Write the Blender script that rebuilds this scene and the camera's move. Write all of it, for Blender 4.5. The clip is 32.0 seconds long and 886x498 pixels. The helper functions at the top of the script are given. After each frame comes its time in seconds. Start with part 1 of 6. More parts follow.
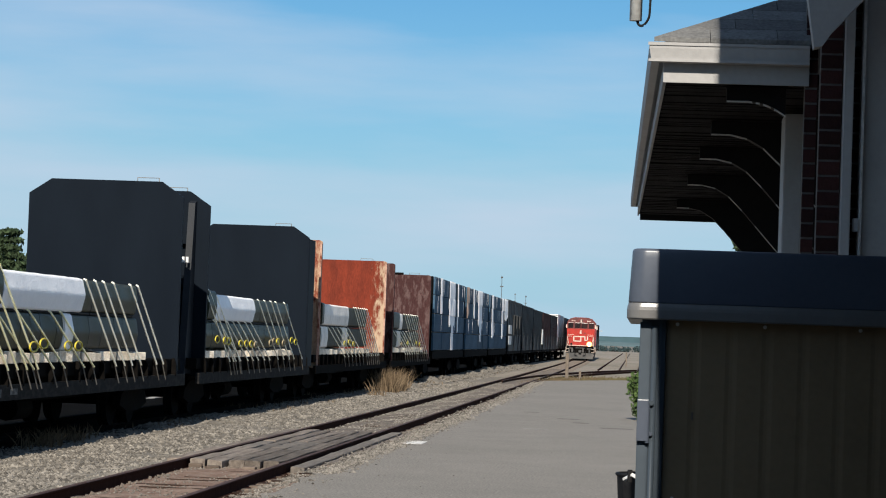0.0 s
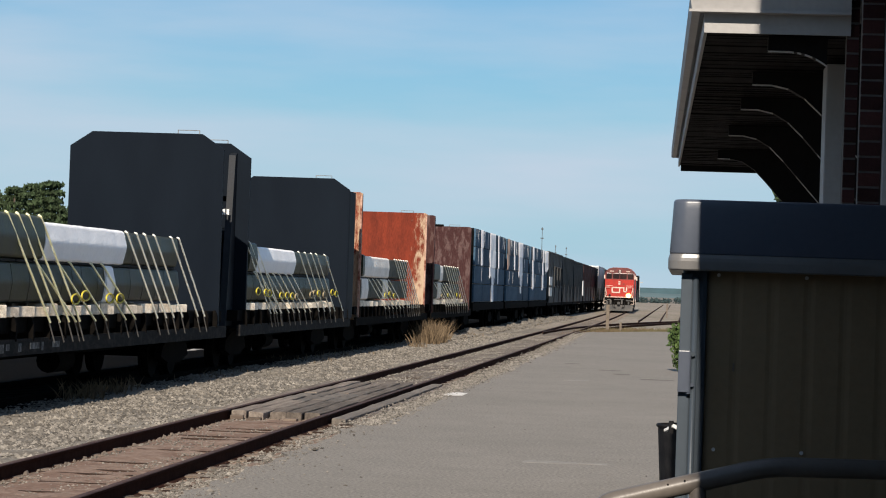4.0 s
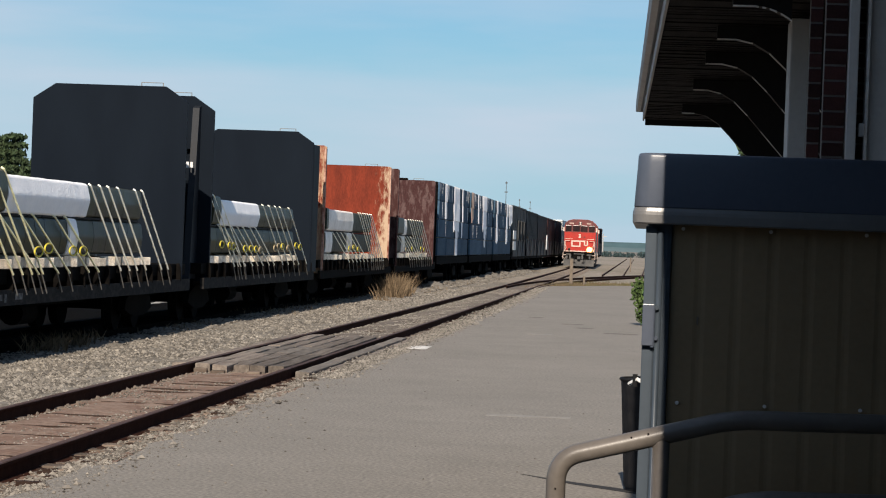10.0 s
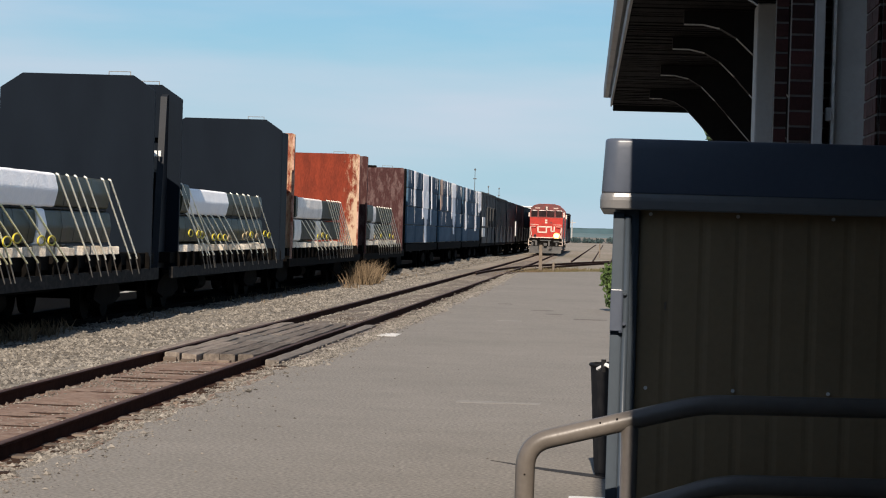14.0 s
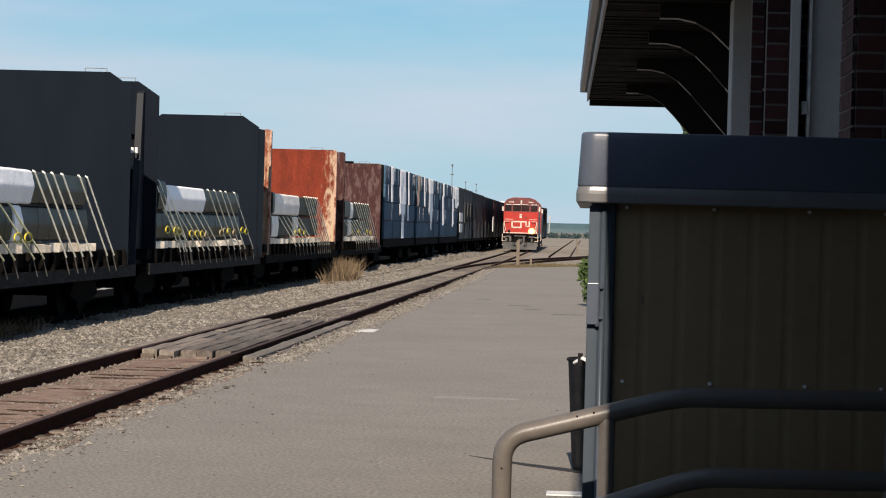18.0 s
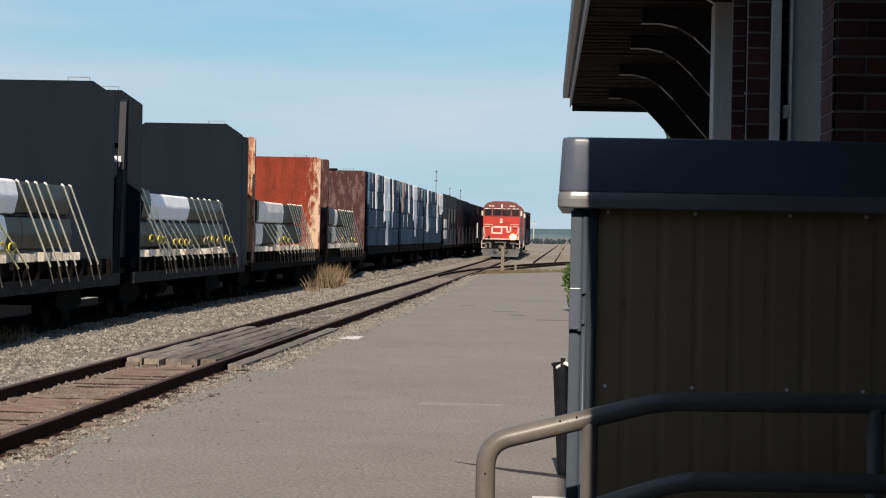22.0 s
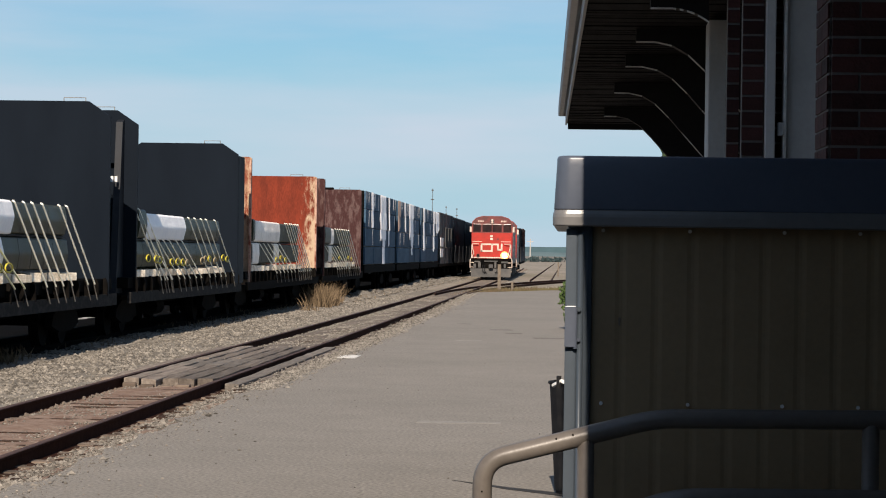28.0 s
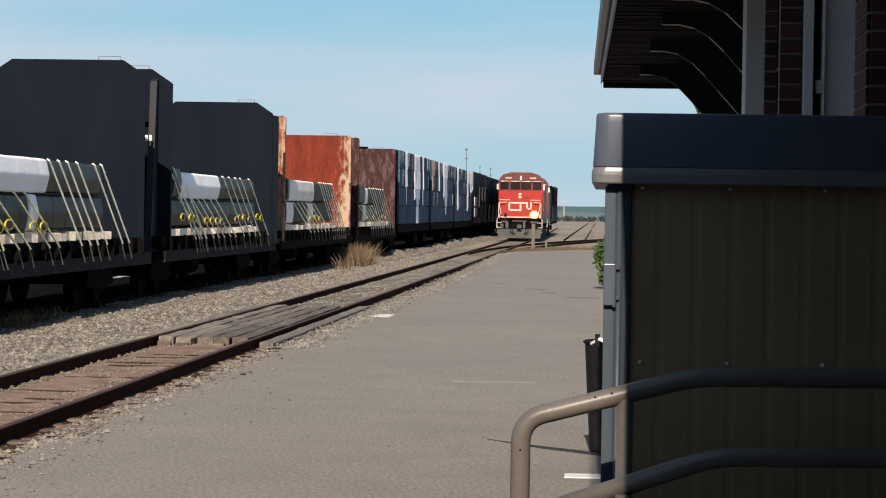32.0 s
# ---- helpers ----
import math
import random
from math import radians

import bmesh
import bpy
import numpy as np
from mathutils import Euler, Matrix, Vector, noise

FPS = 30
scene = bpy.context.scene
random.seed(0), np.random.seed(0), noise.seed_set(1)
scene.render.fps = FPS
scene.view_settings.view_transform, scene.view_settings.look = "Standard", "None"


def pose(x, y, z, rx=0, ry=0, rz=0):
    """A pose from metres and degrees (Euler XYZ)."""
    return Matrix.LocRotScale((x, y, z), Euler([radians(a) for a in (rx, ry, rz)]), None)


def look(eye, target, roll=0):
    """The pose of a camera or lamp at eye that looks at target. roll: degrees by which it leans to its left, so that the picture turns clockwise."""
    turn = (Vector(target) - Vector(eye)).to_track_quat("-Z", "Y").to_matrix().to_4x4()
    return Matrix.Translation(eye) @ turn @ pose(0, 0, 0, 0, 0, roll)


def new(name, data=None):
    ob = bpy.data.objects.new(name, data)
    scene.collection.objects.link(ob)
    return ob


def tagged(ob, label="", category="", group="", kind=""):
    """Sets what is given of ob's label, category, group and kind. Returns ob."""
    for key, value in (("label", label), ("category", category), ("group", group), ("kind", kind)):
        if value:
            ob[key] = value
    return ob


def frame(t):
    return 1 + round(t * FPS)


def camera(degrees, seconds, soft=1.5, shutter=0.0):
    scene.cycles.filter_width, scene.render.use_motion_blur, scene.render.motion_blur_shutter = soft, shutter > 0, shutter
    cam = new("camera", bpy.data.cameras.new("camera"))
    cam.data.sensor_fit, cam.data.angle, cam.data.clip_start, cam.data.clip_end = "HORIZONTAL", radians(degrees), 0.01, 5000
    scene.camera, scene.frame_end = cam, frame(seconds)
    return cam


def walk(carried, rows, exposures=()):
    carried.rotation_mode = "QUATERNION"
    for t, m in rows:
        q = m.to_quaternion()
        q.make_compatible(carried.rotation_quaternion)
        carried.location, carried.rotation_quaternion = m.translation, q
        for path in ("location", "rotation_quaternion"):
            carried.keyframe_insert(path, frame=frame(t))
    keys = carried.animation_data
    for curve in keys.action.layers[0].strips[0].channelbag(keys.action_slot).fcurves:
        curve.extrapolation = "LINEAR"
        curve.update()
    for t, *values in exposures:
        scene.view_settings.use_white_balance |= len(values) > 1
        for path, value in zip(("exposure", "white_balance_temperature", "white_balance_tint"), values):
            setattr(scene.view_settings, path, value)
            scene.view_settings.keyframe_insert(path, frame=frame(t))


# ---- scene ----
cam = camera(20.577, 32.0, soft=1.1)
# seconds, eye, yaw to the left, tilt, lean
PATH = [
    (0, 0.0048, -0.0093, 1.9033, 4.758, 2.083, 2.098),
    (0.5, 0.0009, -0.0064, 1.9032, 5.329, 1.575, 1.853),
    (1, 0.0011, -0.0121, 1.9031, 5.595, 1.581, 2.143),
    (1.5, 0.0005, -0.0100, 1.9053, 5.174, 1.681, 2.138),
    (2, 0.0024, -0.0067, 1.9055, 5.447, 1.444, 2.107),
    (2.5, 0.0039, -0.0079, 1.9021, 5.313, 1.324, 2.058),
    (4.5, 0.0034, -0.0022, 1.9031, 5.725, 0.597, 1.964),
    (5, 0.0030, -0.0038, 1.9038, 5.463, 0.149, 2.177),
    (5.5, 0.0007, 0.0024, 1.9010, 5.460, -0.176, 2.431),
    (6, 0.0002, -0.0017, 1.9007, 5.419, -0.159, 2.372),
    (6.5, -0.0013, 0.0070, 1.9003, 5.184, -0.232, 2.390),
    (7, -0.0010, 0.0107, 1.9020, 5.181, -0.289, 2.322),
    (7.5, -0.0011, 0.0069, 1.9007, 5.064, -0.239, 2.203),
    (8, -0.0033, 0.0040, 1.9007, 5.220, -0.331, 2.266),
    (8.5, 0.0005, 0.0052, 1.8999, 4.972, -0.368, 2.196),
    (9, 0.0000, 0.0000, 1.9000, 4.703, -0.394, 2.200),
    (9.5, 0.0011, 0.0046, 1.9001, 4.796, -0.240, 2.190),
    (10, 0.0015, 0.0024, 1.9006, 4.779, -0.138, 2.149),
    (10.5, 0.0025, -0.0090, 1.9017, 4.803, -0.034, 2.173),
    (11, 0.0022, -0.0034, 1.9019, 4.719, -0.118, 2.177),
    (11.5, 0.0007, 0.0039, 1.9005, 4.865, -0.124, 2.160),
    (12, -0.0018, -0.0003, 1.9015, 5.156, -0.300, 2.097),
    (12.5, -0.0014, 0.0031, 1.9005, 4.987, -0.273, 1.911),
    (13, 0.0025, -0.0047, 1.9011, 4.503, -0.314, 1.713),
    (13.5, 0.0052, -0.0021, 1.9007, 4.071, -0.367, 1.709),
    (15.5, 0.0038, 0.0034, 1.8992, 4.071, -0.504, 1.816),
    (16, 0.0054, -0.0004, 1.8995, 3.884, -0.392, 1.539),
    (16.5, 0.0080, -0.0035, 1.8983, 3.544, -0.299, 1.467),
    (17, 0.0062, 0.0129, 1.8973, 3.790, -0.528, 1.402),
    (17.5, 0.0070, 0.0027, 1.8968, 3.651, -0.571, 1.623),
    (18, 0.0078, 0.0062, 1.8964, 3.517, -0.502, 1.524),
    (18.5, 0.0049, 0.0033, 1.8961, 3.626, -0.539, 1.377),
    (19, 0.0062, 0.0041, 1.8958, 3.390, -0.291, 1.265),
    (19.5, 0.0073, 0.0035, 1.8957, 3.266, -0.443, 1.335),
    (20, 0.0079, 0.0037, 1.8959, 3.290, -0.410, 1.439),
    (20.5, 0.0099, -0.0013, 1.8959, 3.193, -0.469, 1.280),
    (21, 0.0101, -0.0042, 1.8950, 3.169, -0.425, 1.320),
    (21.5, 0.0129, 0.0012, 1.8966, 3.058, -0.380, 1.140),
    (22, 0.0147, -0.0042, 1.8958, 3.160, -0.343, 1.099),
    (22.5, 0.0155, -0.0091, 1.8946, 3.454, -0.301, 1.174),
    (23, 0.0163, -0.0024, 1.8941, 3.662, -0.550, 0.944),
    (23.5, 0.0142, 0.0044, 1.8943, 3.649, -0.648, 0.965),
    (24, 0.0127, -0.0003, 1.8934, 3.441, -0.795, 0.758),
    (24.5, 0.0138, 0.0065, 1.8948, 3.273, -0.661, 0.657),
    (26.5, 0.0169, -0.0068, 1.8937, 3.311, -0.371, 0.649),
    (27, 0.0169, -0.0208, 1.8947, 3.236, -0.081, 0.809),
    (27.5, 0.0174, -0.0208, 1.8948, 3.171, -0.096, 0.792),
    (28, 0.0179, -0.0245, 1.8962, 3.088, 0.094, 0.827),
    (28.5, 0.0171, -0.0117, 1.8949, 3.147, -0.068, 0.844),
    (29, 0.0170, -0.0080, 1.8948, 3.122, -0.156, 0.617),
    (29.5, 0.0149, -0.0018, 1.8949, 3.177, -0.230, 0.801),
    (30, 0.0137, 0.0056, 1.8962, 3.718, -0.328, 0.601),
    (30.5, 0.0127, -0.0096, 1.8943, 3.736, -0.497, 0.790),
    (31, 0.0071, 0.0009, 1.8947, 3.815, -0.578, 0.923),
    (31.5, 0.0054, -0.0005, 1.8929, 3.659, -0.590, 1.000),
    (32, 0.0055, 0.0027, 1.8916, 3.864, -0.871, 0.883),
]
walk(cam, [(t, pose(x, y, z, 90 + tilt, 0, yaw) @ pose(0, 0, 0, 0, 0, lean)) for t, x, y, z, yaw, tilt, lean in PATH],
     exposures=[(0, 0.0, 6380, 9), (2, 0.0, 6500, 10), (5, 0.0, 6700, 12), (12, 0.03, 6750, 12.5), (16, 0.06, 6850, 14), (32, 0.06, 6900, 14)])

# ---------------------------------------------------------------- light
SUN_ELEV = 32.0
SUN_TRAVEL = Vector((0.0, 1.0, -math.tan(radians(SUN_ELEV)))).normalized()
world = bpy.data.worlds.new("sky")
scene.world = world
world.use_nodes = True


def make_sky():
    nt = world.node_tree
    nt.nodes.clear()
    out = nt.nodes.new("ShaderNodeOutputWorld")
    bg = nt.nodes.new("ShaderNodeBackground")
    sky = nt.nodes.new("ShaderNodeTexSky")
    sky.sky_type = "NISHITA"
    sky.sun_disc = False
    sky.sun_elevation = radians(SUN_ELEV)
    sky.sun_rotation = radians(180)
    sky.altitude = 20
    sky.air_density, sky.dust_density, sky.ozone_density = 1.0, 0.25, 3.0
    bg.inputs["Strength"].default_value = 0.08
    co = nt.nodes.new("ShaderNodeTexCoord")
    sep = nt.nodes.new("ShaderNodeSeparateXYZ")
    nt.links.new(co.outputs["Generated"], sep.inputs[0])

    def blend(kind, a_socket, b_value, b_socket=None, fac=None):
        m = nt.nodes.new("ShaderNodeMix")
        m.data_type, m.blend_type = "RGBA", kind
        m.inputs["Factor"].default_value = 1.0
        if b_value:
            m.inputs["B"].default_value = b_value
        nt.links.new(a_socket, m.inputs["A"])
        if b_socket:
            nt.links.new(b_socket, m.inputs["B"])
        if fac:
            nt.links.new(fac, m.inputs["Factor"])
        return m.outputs["Result"]

    # deep blue overhead, pale haze near the horizon
    deep = blend("MULTIPLY", sky.outputs["Color"], (0.46, 0.85, 1.08, 1))
    haze = nt.nodes.new("ShaderNodeMapRange")
    haze.interpolation_type = "SMOOTHSTEP"
    haze.inputs["From Min"].default_value, haze.inputs["From Max"].default_value = -0.02, 0.17
    haze.inputs["To Min"].default_value, haze.inputs["To Max"].default_value = 0.92, 0.0
    nt.links.new(sep.outputs["Z"], haze.inputs["Value"])
    hazy = blend("MIX", deep, (4.9, 7.5, 9.4, 1), None, haze.outputs["Result"])
    # thin high cloud, drawn out sideways
    mp = nt.nodes.new("ShaderNodeMapping")
    mp.inputs["Scale"].default_value = (1.7, 1.7, 11.0)
    mp.inputs["Rotation"].default_value = (0, radians(5), 0)
    n1 = nt.nodes.new("ShaderNodeTexNoise")
    n1.inputs["Scale"].default_value = 2.2
    n1.inputs["Detail"].default_value = 6
    n1.inputs["Roughness"].default_value = 0.5
    rmp = nt.nodes.new("ShaderNodeValToRGB")
    rmp.color_ramp.elements[0].position, rmp.color_ramp.elements[1].position = 0.38, 0.74
    rmp.color_ramp.elements[0].color, rmp.color_ramp.elements[1].color = (0, 0, 0, 1), (0.8, 0.8, 0.8, 1)
    nt.links.new(co.outputs["Generated"], mp.inputs["Vector"])
    nt.links.new(mp.outputs["Vector"], n1.inputs["Vector"])
    nt.links.new(n1.outputs["Fac"], rmp.inputs["Fac"])
    cloudy = blend("MIX", hazy, (7.1, 8.2, 9.8, 1), None, rmp.outputs["Color"])
    nt.links.new(cloudy, bg.inputs["Color"])
    nt.links.new(bg.outputs["Background"], out.inputs["Surface"])


make_sky()
sun = new("sun", bpy.data.lights.new("sun", "SUN"))
sun.data.energy, sun.data.angle, sun.data.color = 6.5, radians(0.5), (1.0, 0.905, 0.78)
sun.matrix_world = look((0, 0, 60), Vector((0, 0, 60)) + SUN_TRAVEL)


# ---------------------------------------------------------------- materials
def mat(name, base, rough=0.6, metal=0.0, second=None, amount=0.5, scale=4.0, sharp=0.12, grain=30.0, grain_amount=0.12,
        bump=0.15, rnd=0.0, stretch=(1, 1, 1), rough_var=0.1, island=0.0, coat=0.0, spec=0.5, blotch=0.0):
    """A surface with patches of a second colour, a fine grain and relief, in metres of the object's space."""
    m = bpy.data.materials.new(name)
    m.use_nodes = True
    nt = m.node_tree
    bsdf = nt.nodes["Principled BSDF"]
    bsdf.inputs["Roughness"].default_value, bsdf.inputs["Metallic"].default_value = rough, metal
    bsdf.inputs["Coat Weight"].default_value = coat
    bsdf.inputs["Specular IOR Level"].default_value = spec
    co = nt.nodes.new("ShaderNodeTexCoord")
    mp = nt.nodes.new("ShaderNodeMapping")
    mp.inputs["Scale"].default_value = stretch
    nt.links.new(co.outputs["Object"], mp.inputs["Vector"])
    big = nt.nodes.new("ShaderNodeTexNoise")
    big.inputs["Scale"].default_value, big.inputs["Detail"].default_value, big.inputs["Roughness"].default_value = scale, 7, 0.62
    fine = nt.nodes.new("ShaderNodeTexNoise")
    fine.inputs["Scale"].default_value, fine.inputs["Detail"].default_value = grain, 4
    for n in (big, fine):
        nt.links.new(mp.outputs["Vector"], n.inputs["Vector"])
    second = second or tuple(c * 0.72 for c in base)
    ramp = nt.nodes.new("ShaderNodeValToRGB")
    ramp.color_ramp.elements[0].position = max(0.0, 1 - amount - sharp)
    ramp.color_ramp.elements[1].position = min(1.0, 1 - amount + sharp)
    ramp.color_ramp.elements[0].color, ramp.color_ramp.elements[1].color = (*base, 1), (*second, 1)
    nt.links.new(big.outputs["Fac"], ramp.inputs["Fac"])
    val = nt.nodes.new("ShaderNodeMapRange")
    val.inputs["To Min"].default_value, val.inputs["To Max"].default_value = 1 - grain_amount * 2, 1 + grain_amount * 2
    nt.links.new(fine.outputs["Fac"], val.inputs["Value"])
    factor = val.outputs["Result"]
    if blotch:
        # broad tonal drift: worn, dusty and patched areas
        wide = nt.nodes.new("ShaderNodeTexNoise")
        wide.inputs["Scale"].default_value, wide.inputs["Detail"].default_value, wide.inputs["Roughness"].default_value = 1.1, 10, 0.74
        nt.links.new(mp.outputs["Vector"], wide.inputs["Vector"])
        wr = nt.nodes.new("ShaderNodeMapRange")
        wr.inputs["From Min"].default_value, wr.inputs["From Max"].default_value = 0.3, 0.7
        wr.inputs["To Min"].default_value, wr.inputs["To Max"].default_value = 1 - blotch, 1 + blotch
        nt.links.new(wide.outputs["Fac"], wr.inputs["Value"])
        mu = nt.nodes.new("ShaderNodeMath")
        mu.operation = "MULTIPLY"
        nt.links.new(factor, mu.inputs[0])
        nt.links.new(wr.outputs["Result"], mu.inputs[1])
        factor = mu.outputs[0]
    for amount_of, node, socket in ((rnd, "ShaderNodeObjectInfo", "Random"), (island, "ShaderNodeNewGeometry", "Random Per Island")):
        if amount_of:
            src = nt.nodes.new(node)
            r = nt.nodes.new("ShaderNodeMapRange")
            r.inputs["To Min"].default_value, r.inputs["To Max"].default_value = 1 - amount_of, 1 + amount_of
            nt.links.new(src.outputs[socket], r.inputs["Value"])
            mu = nt.nodes.new("ShaderNodeMath")
            mu.operation = "MULTIPLY"
            nt.links.new(factor, mu.inputs[0])
            nt.links.new(r.outputs["Result"], mu.inputs[1])
            factor = mu.outputs[0]
    mul = nt.nodes.new("ShaderNodeVectorMath")
    mul.operation = "SCALE"
    nt.links.new(ramp.outputs["Color"], mul.inputs[0])
    nt.links.new(factor, mul.inputs["Scale"])
    nt.links.new(mul.outputs["Vector"], bsdf.inputs["Base Color"])
    rv = nt.nodes.new("ShaderNodeMapRange")
    rv.inputs["To Min"].default_value, rv.inputs["To Max"].default_value = max(0.02, rough - rough_var), min(1, rough + rough_var)
    nt.links.new(big.outputs["Fac"], rv.inputs["Value"])
    nt.links.new(rv.outputs["Result"], bsdf.inputs["Roughness"])
    if bump:
        b = nt.nodes.new("ShaderNodeBump")
        b.inputs["Strength"].default_value, b.inputs["Distance"].default_value = bump, 0.01
        nt.links.new(fine.outputs["Fac"], b.inputs["Height"])
        nt.links.new(b.outputs["Normal"], bsdf.inputs["Normal"])
    return m


def glow(name, colour, strength):
    m = bpy.data.materials.new(name)
    m.use_nodes = True
    b = m.node_tree.nodes["Principled BSDF"]
    b.inputs["Base Color"].default_value = (*colour, 1)
    b.inputs["Emission Color"].default_value = (*colour, 1)
    b.inputs["Emission Strength"].default_value = strength
    return m


ASPHALT = mat("asphalt", (0.222, 0.204, 0.178), 0.92, spec=0.2, second=(0.2, 0.185, 0.162), amount=0.5, scale=0.22, sharp=0.2, grain=30, grain_amount=0.45, bump=0.1, blotch=0.085)
GRAVEL = mat("gravel_ground", (0.21, 0.19, 0.16), 0.95, spec=0.2, second=(0.14, 0.122, 0.098), amount=0.48, scale=1.6, grain=14, grain_amount=0.4, bump=0.9)
DIRT = mat("reddish_dirt", (0.175, 0.112, 0.082), 0.95, spec=0.2, second=(0.25, 0.185, 0.142), amount=0.46, scale=2.6, grain=16, grain_amount=0.36, bump=0.9)
STONE = mat("ballast_stone", (0.2, 0.182, 0.156), 0.9, spec=0.2, second=(0.125, 0.112, 0.095), amount=0.48, scale=1.3, sharp=0.2, grain=25, island=0.6, bump=0.3)
RAIL_RUST = mat("rusty_rail_steel", (0.03, 0.0135, 0.01), 0.95, spec=0.02, second=(0.045, 0.021, 0.015), scale=6, grain=60, bump=0.3)
RAIL_HEAD = mat("worn_rail_head", (0.085, 0.052, 0.042), 0.7, spec=0.15, second=(0.055, 0.031, 0.025), scale=3, grain=60)
TIE = mat("weathered_sleeper", (0.105, 0.08, 0.063), 0.9, spec=0.2, second=(0.165, 0.13, 0.103), scale=3, grain=20, stretch=(1, 6, 6), bump=0.6, rnd=0.35)
PLANK = mat("grey_plank_wood", (0.215, 0.182, 0.152), 0.9, spec=0.2, second=(0.125, 0.103, 0.086), scale=1.6, grain=24, stretch=(9, 0.7, 9), bump=0.7, rnd=0.34, grain_amount=0.25)
PLANK_DARK = mat("darker_plank_wood", (0.13, 0.115, 0.10), 0.9, spec=0.2, second=(0.2, 0.175, 0.15), scale=2, grain=24, stretch=(8, 1, 8), bump=0.6, rnd=0.2)
TIMBER = mat("raw_timber_blocking", (0.84, 0.745, 0.6), 0.85, second=(0.5, 0.42, 0.32), amount=0.48, scale=4, grain=38, bump=1.0, grain_amount=0.25, rnd=0.4)
CAR_BLACK = mat("black_wagon_paint", (0.0026, 0.0056, 0.0105), 0.6, spec=0.07, second=(0.0052, 0.0092, 0.0152), amount=0.45, scale=0.9, sharp=0.22, stretch=(1.4, 1, 0.45), grain=40, grain_amount=0.12, bump=0.05)
STENCIL = mat("worn_white_stencil", (0.16, 0.16, 0.155), 0.8, second=(0.04, 0.04, 0.04), amount=0.5, scale=9, sharp=0.08, grain=40)
CAR_SILL = mat("dusty_black_side_sill", (0.013, 0.0128, 0.0126), 0.85, spec=0.08, second=(0.035, 0.032, 0.029), amount=0.45, scale=4.5, sharp=0.1, stretch=(1, 1, 2.2), grain=25, grain_amount=0.3)
CAR_POST = mat("grey_blue_steel_post", (0.011, 0.0135, 0.0175), 0.55, spec=0.2, second=(0.018, 0.021, 0.026), scale=2, grain=30)
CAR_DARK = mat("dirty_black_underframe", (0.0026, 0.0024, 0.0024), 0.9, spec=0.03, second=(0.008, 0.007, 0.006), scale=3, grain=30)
CAR_RUST = mat("red_rusted_paint", (0.185, 0.031, 0.0145), 0.85, spec=0.15, second=(0.105, 0.021, 0.012), amount=0.46, scale=2.2, sharp=0.18, stretch=(1.5, 1.5, 0.5), grain=20, grain_amount=0.2, bump=0.2)
CAR_RUST_EDGE = mat("flaking_pale_rust", (0.43, 0.27, 0.205), 0.9, spec=0.1, second=(0.17, 0.05, 0.03), amount=0.44, scale=4.2, sharp=0.07, stretch=(1, 1, 0.6), grain=24, grain_amount=0.3, bump=0.3)
CAR_MAROON = mat("faded_maroon_paint", (0.05, 0.022, 0.021), 0.85, spec=0.1, second=(0.1, 0.062, 0.058), amount=0.46, scale=3.4, sharp=0.06, stretch=(2.0, 1.5, 0.7), grain=22, grain_amount=0.35)
CAR_GREY = mat("sooty_grey_wagon_paint", (0.05, 0.05, 0.05), 0.75, second=(0.09, 0.085, 0.08), scale=1.2, grain=20)
WHITE_PAINT = mat("white_painted_steel", (0.74, 0.74, 0.72), 0.55, second=(0.58, 0.58, 0.56), scale=2, grain=40)
# the olive second colour, in upright patches, imitates reflected surroundings
PIPE_DARK = mat("dark_coated_pipe_wrap", (0.022, 0.026, 0.02), 0.45, metal=0.0, spec=0.16, second=(0.048, 0.054, 0.03), amount=0.5, scale=1.6, sharp=0.12, stretch=(0.4, 1.6, 0.22), grain=26, grain_amount=0.2, bump=0.3, rnd=0.25)
PIPE_WHITE = mat("white_wrap_sheet", (0.98, 0.98, 0.98), 0.5, metal=0.0, spec=0.5, second=(0.86, 0.87, 0.89), amount=0.4, rough_var=0.06, scale=1.6, sharp=0.2, grain=14, grain_amount=0.04, bump=0.5)
STRAP = mat("pale_worn_tie_down", (1.0, 0.99, 0.88), 0.45, second=(0.93, 0.91, 0.76), scale=6, grain=50)
STRAP_YELLOW = mat("pale_yellow_tie_down", (0.97, 0.94, 0.66), 0.5, second=(0.9, 0.85, 0.5), scale=6, grain=50)
CHAIN = mat("dull_grey_chain", (0.22, 0.21, 0.19), 0.6, second=(0.12, 0.11, 0.1), scale=8, grain=50)
RING_PALE = mat("faded_tan_winch_ring", (0.5, 0.4, 0.24), 0.6, second=(0.36, 0.28, 0.16), scale=12, grain=50)
WRAP_TAN = mat("tan_paper_wrap", (0.55, 0.4, 0.32), 0.7, second=(0.42, 0.3, 0.24), scale=2, grain=12)
HOPPER_GREY = mat("weathered_grey_hopper_paint", (0.05, 0.054, 0.056), 0.75, spec=0.2, second=(0.115, 0.118, 0.116), amount=0.42, scale=1.1, sharp=0.08, stretch=(1, 1.4, 0.4), grain=14, grain_amount=0.25)
HOPPER_PALE = mat("pale_grey_slope_sheet", (0.06, 0.06, 0.058), 0.85, second=(0.038, 0.038, 0.037), scale=1.5, grain=12)
RING = mat("yellow_winch_ring", (0.72, 0.60, 0.05), 0.5, second=(0.5, 0.4, 0.04), scale=12, grain=50)
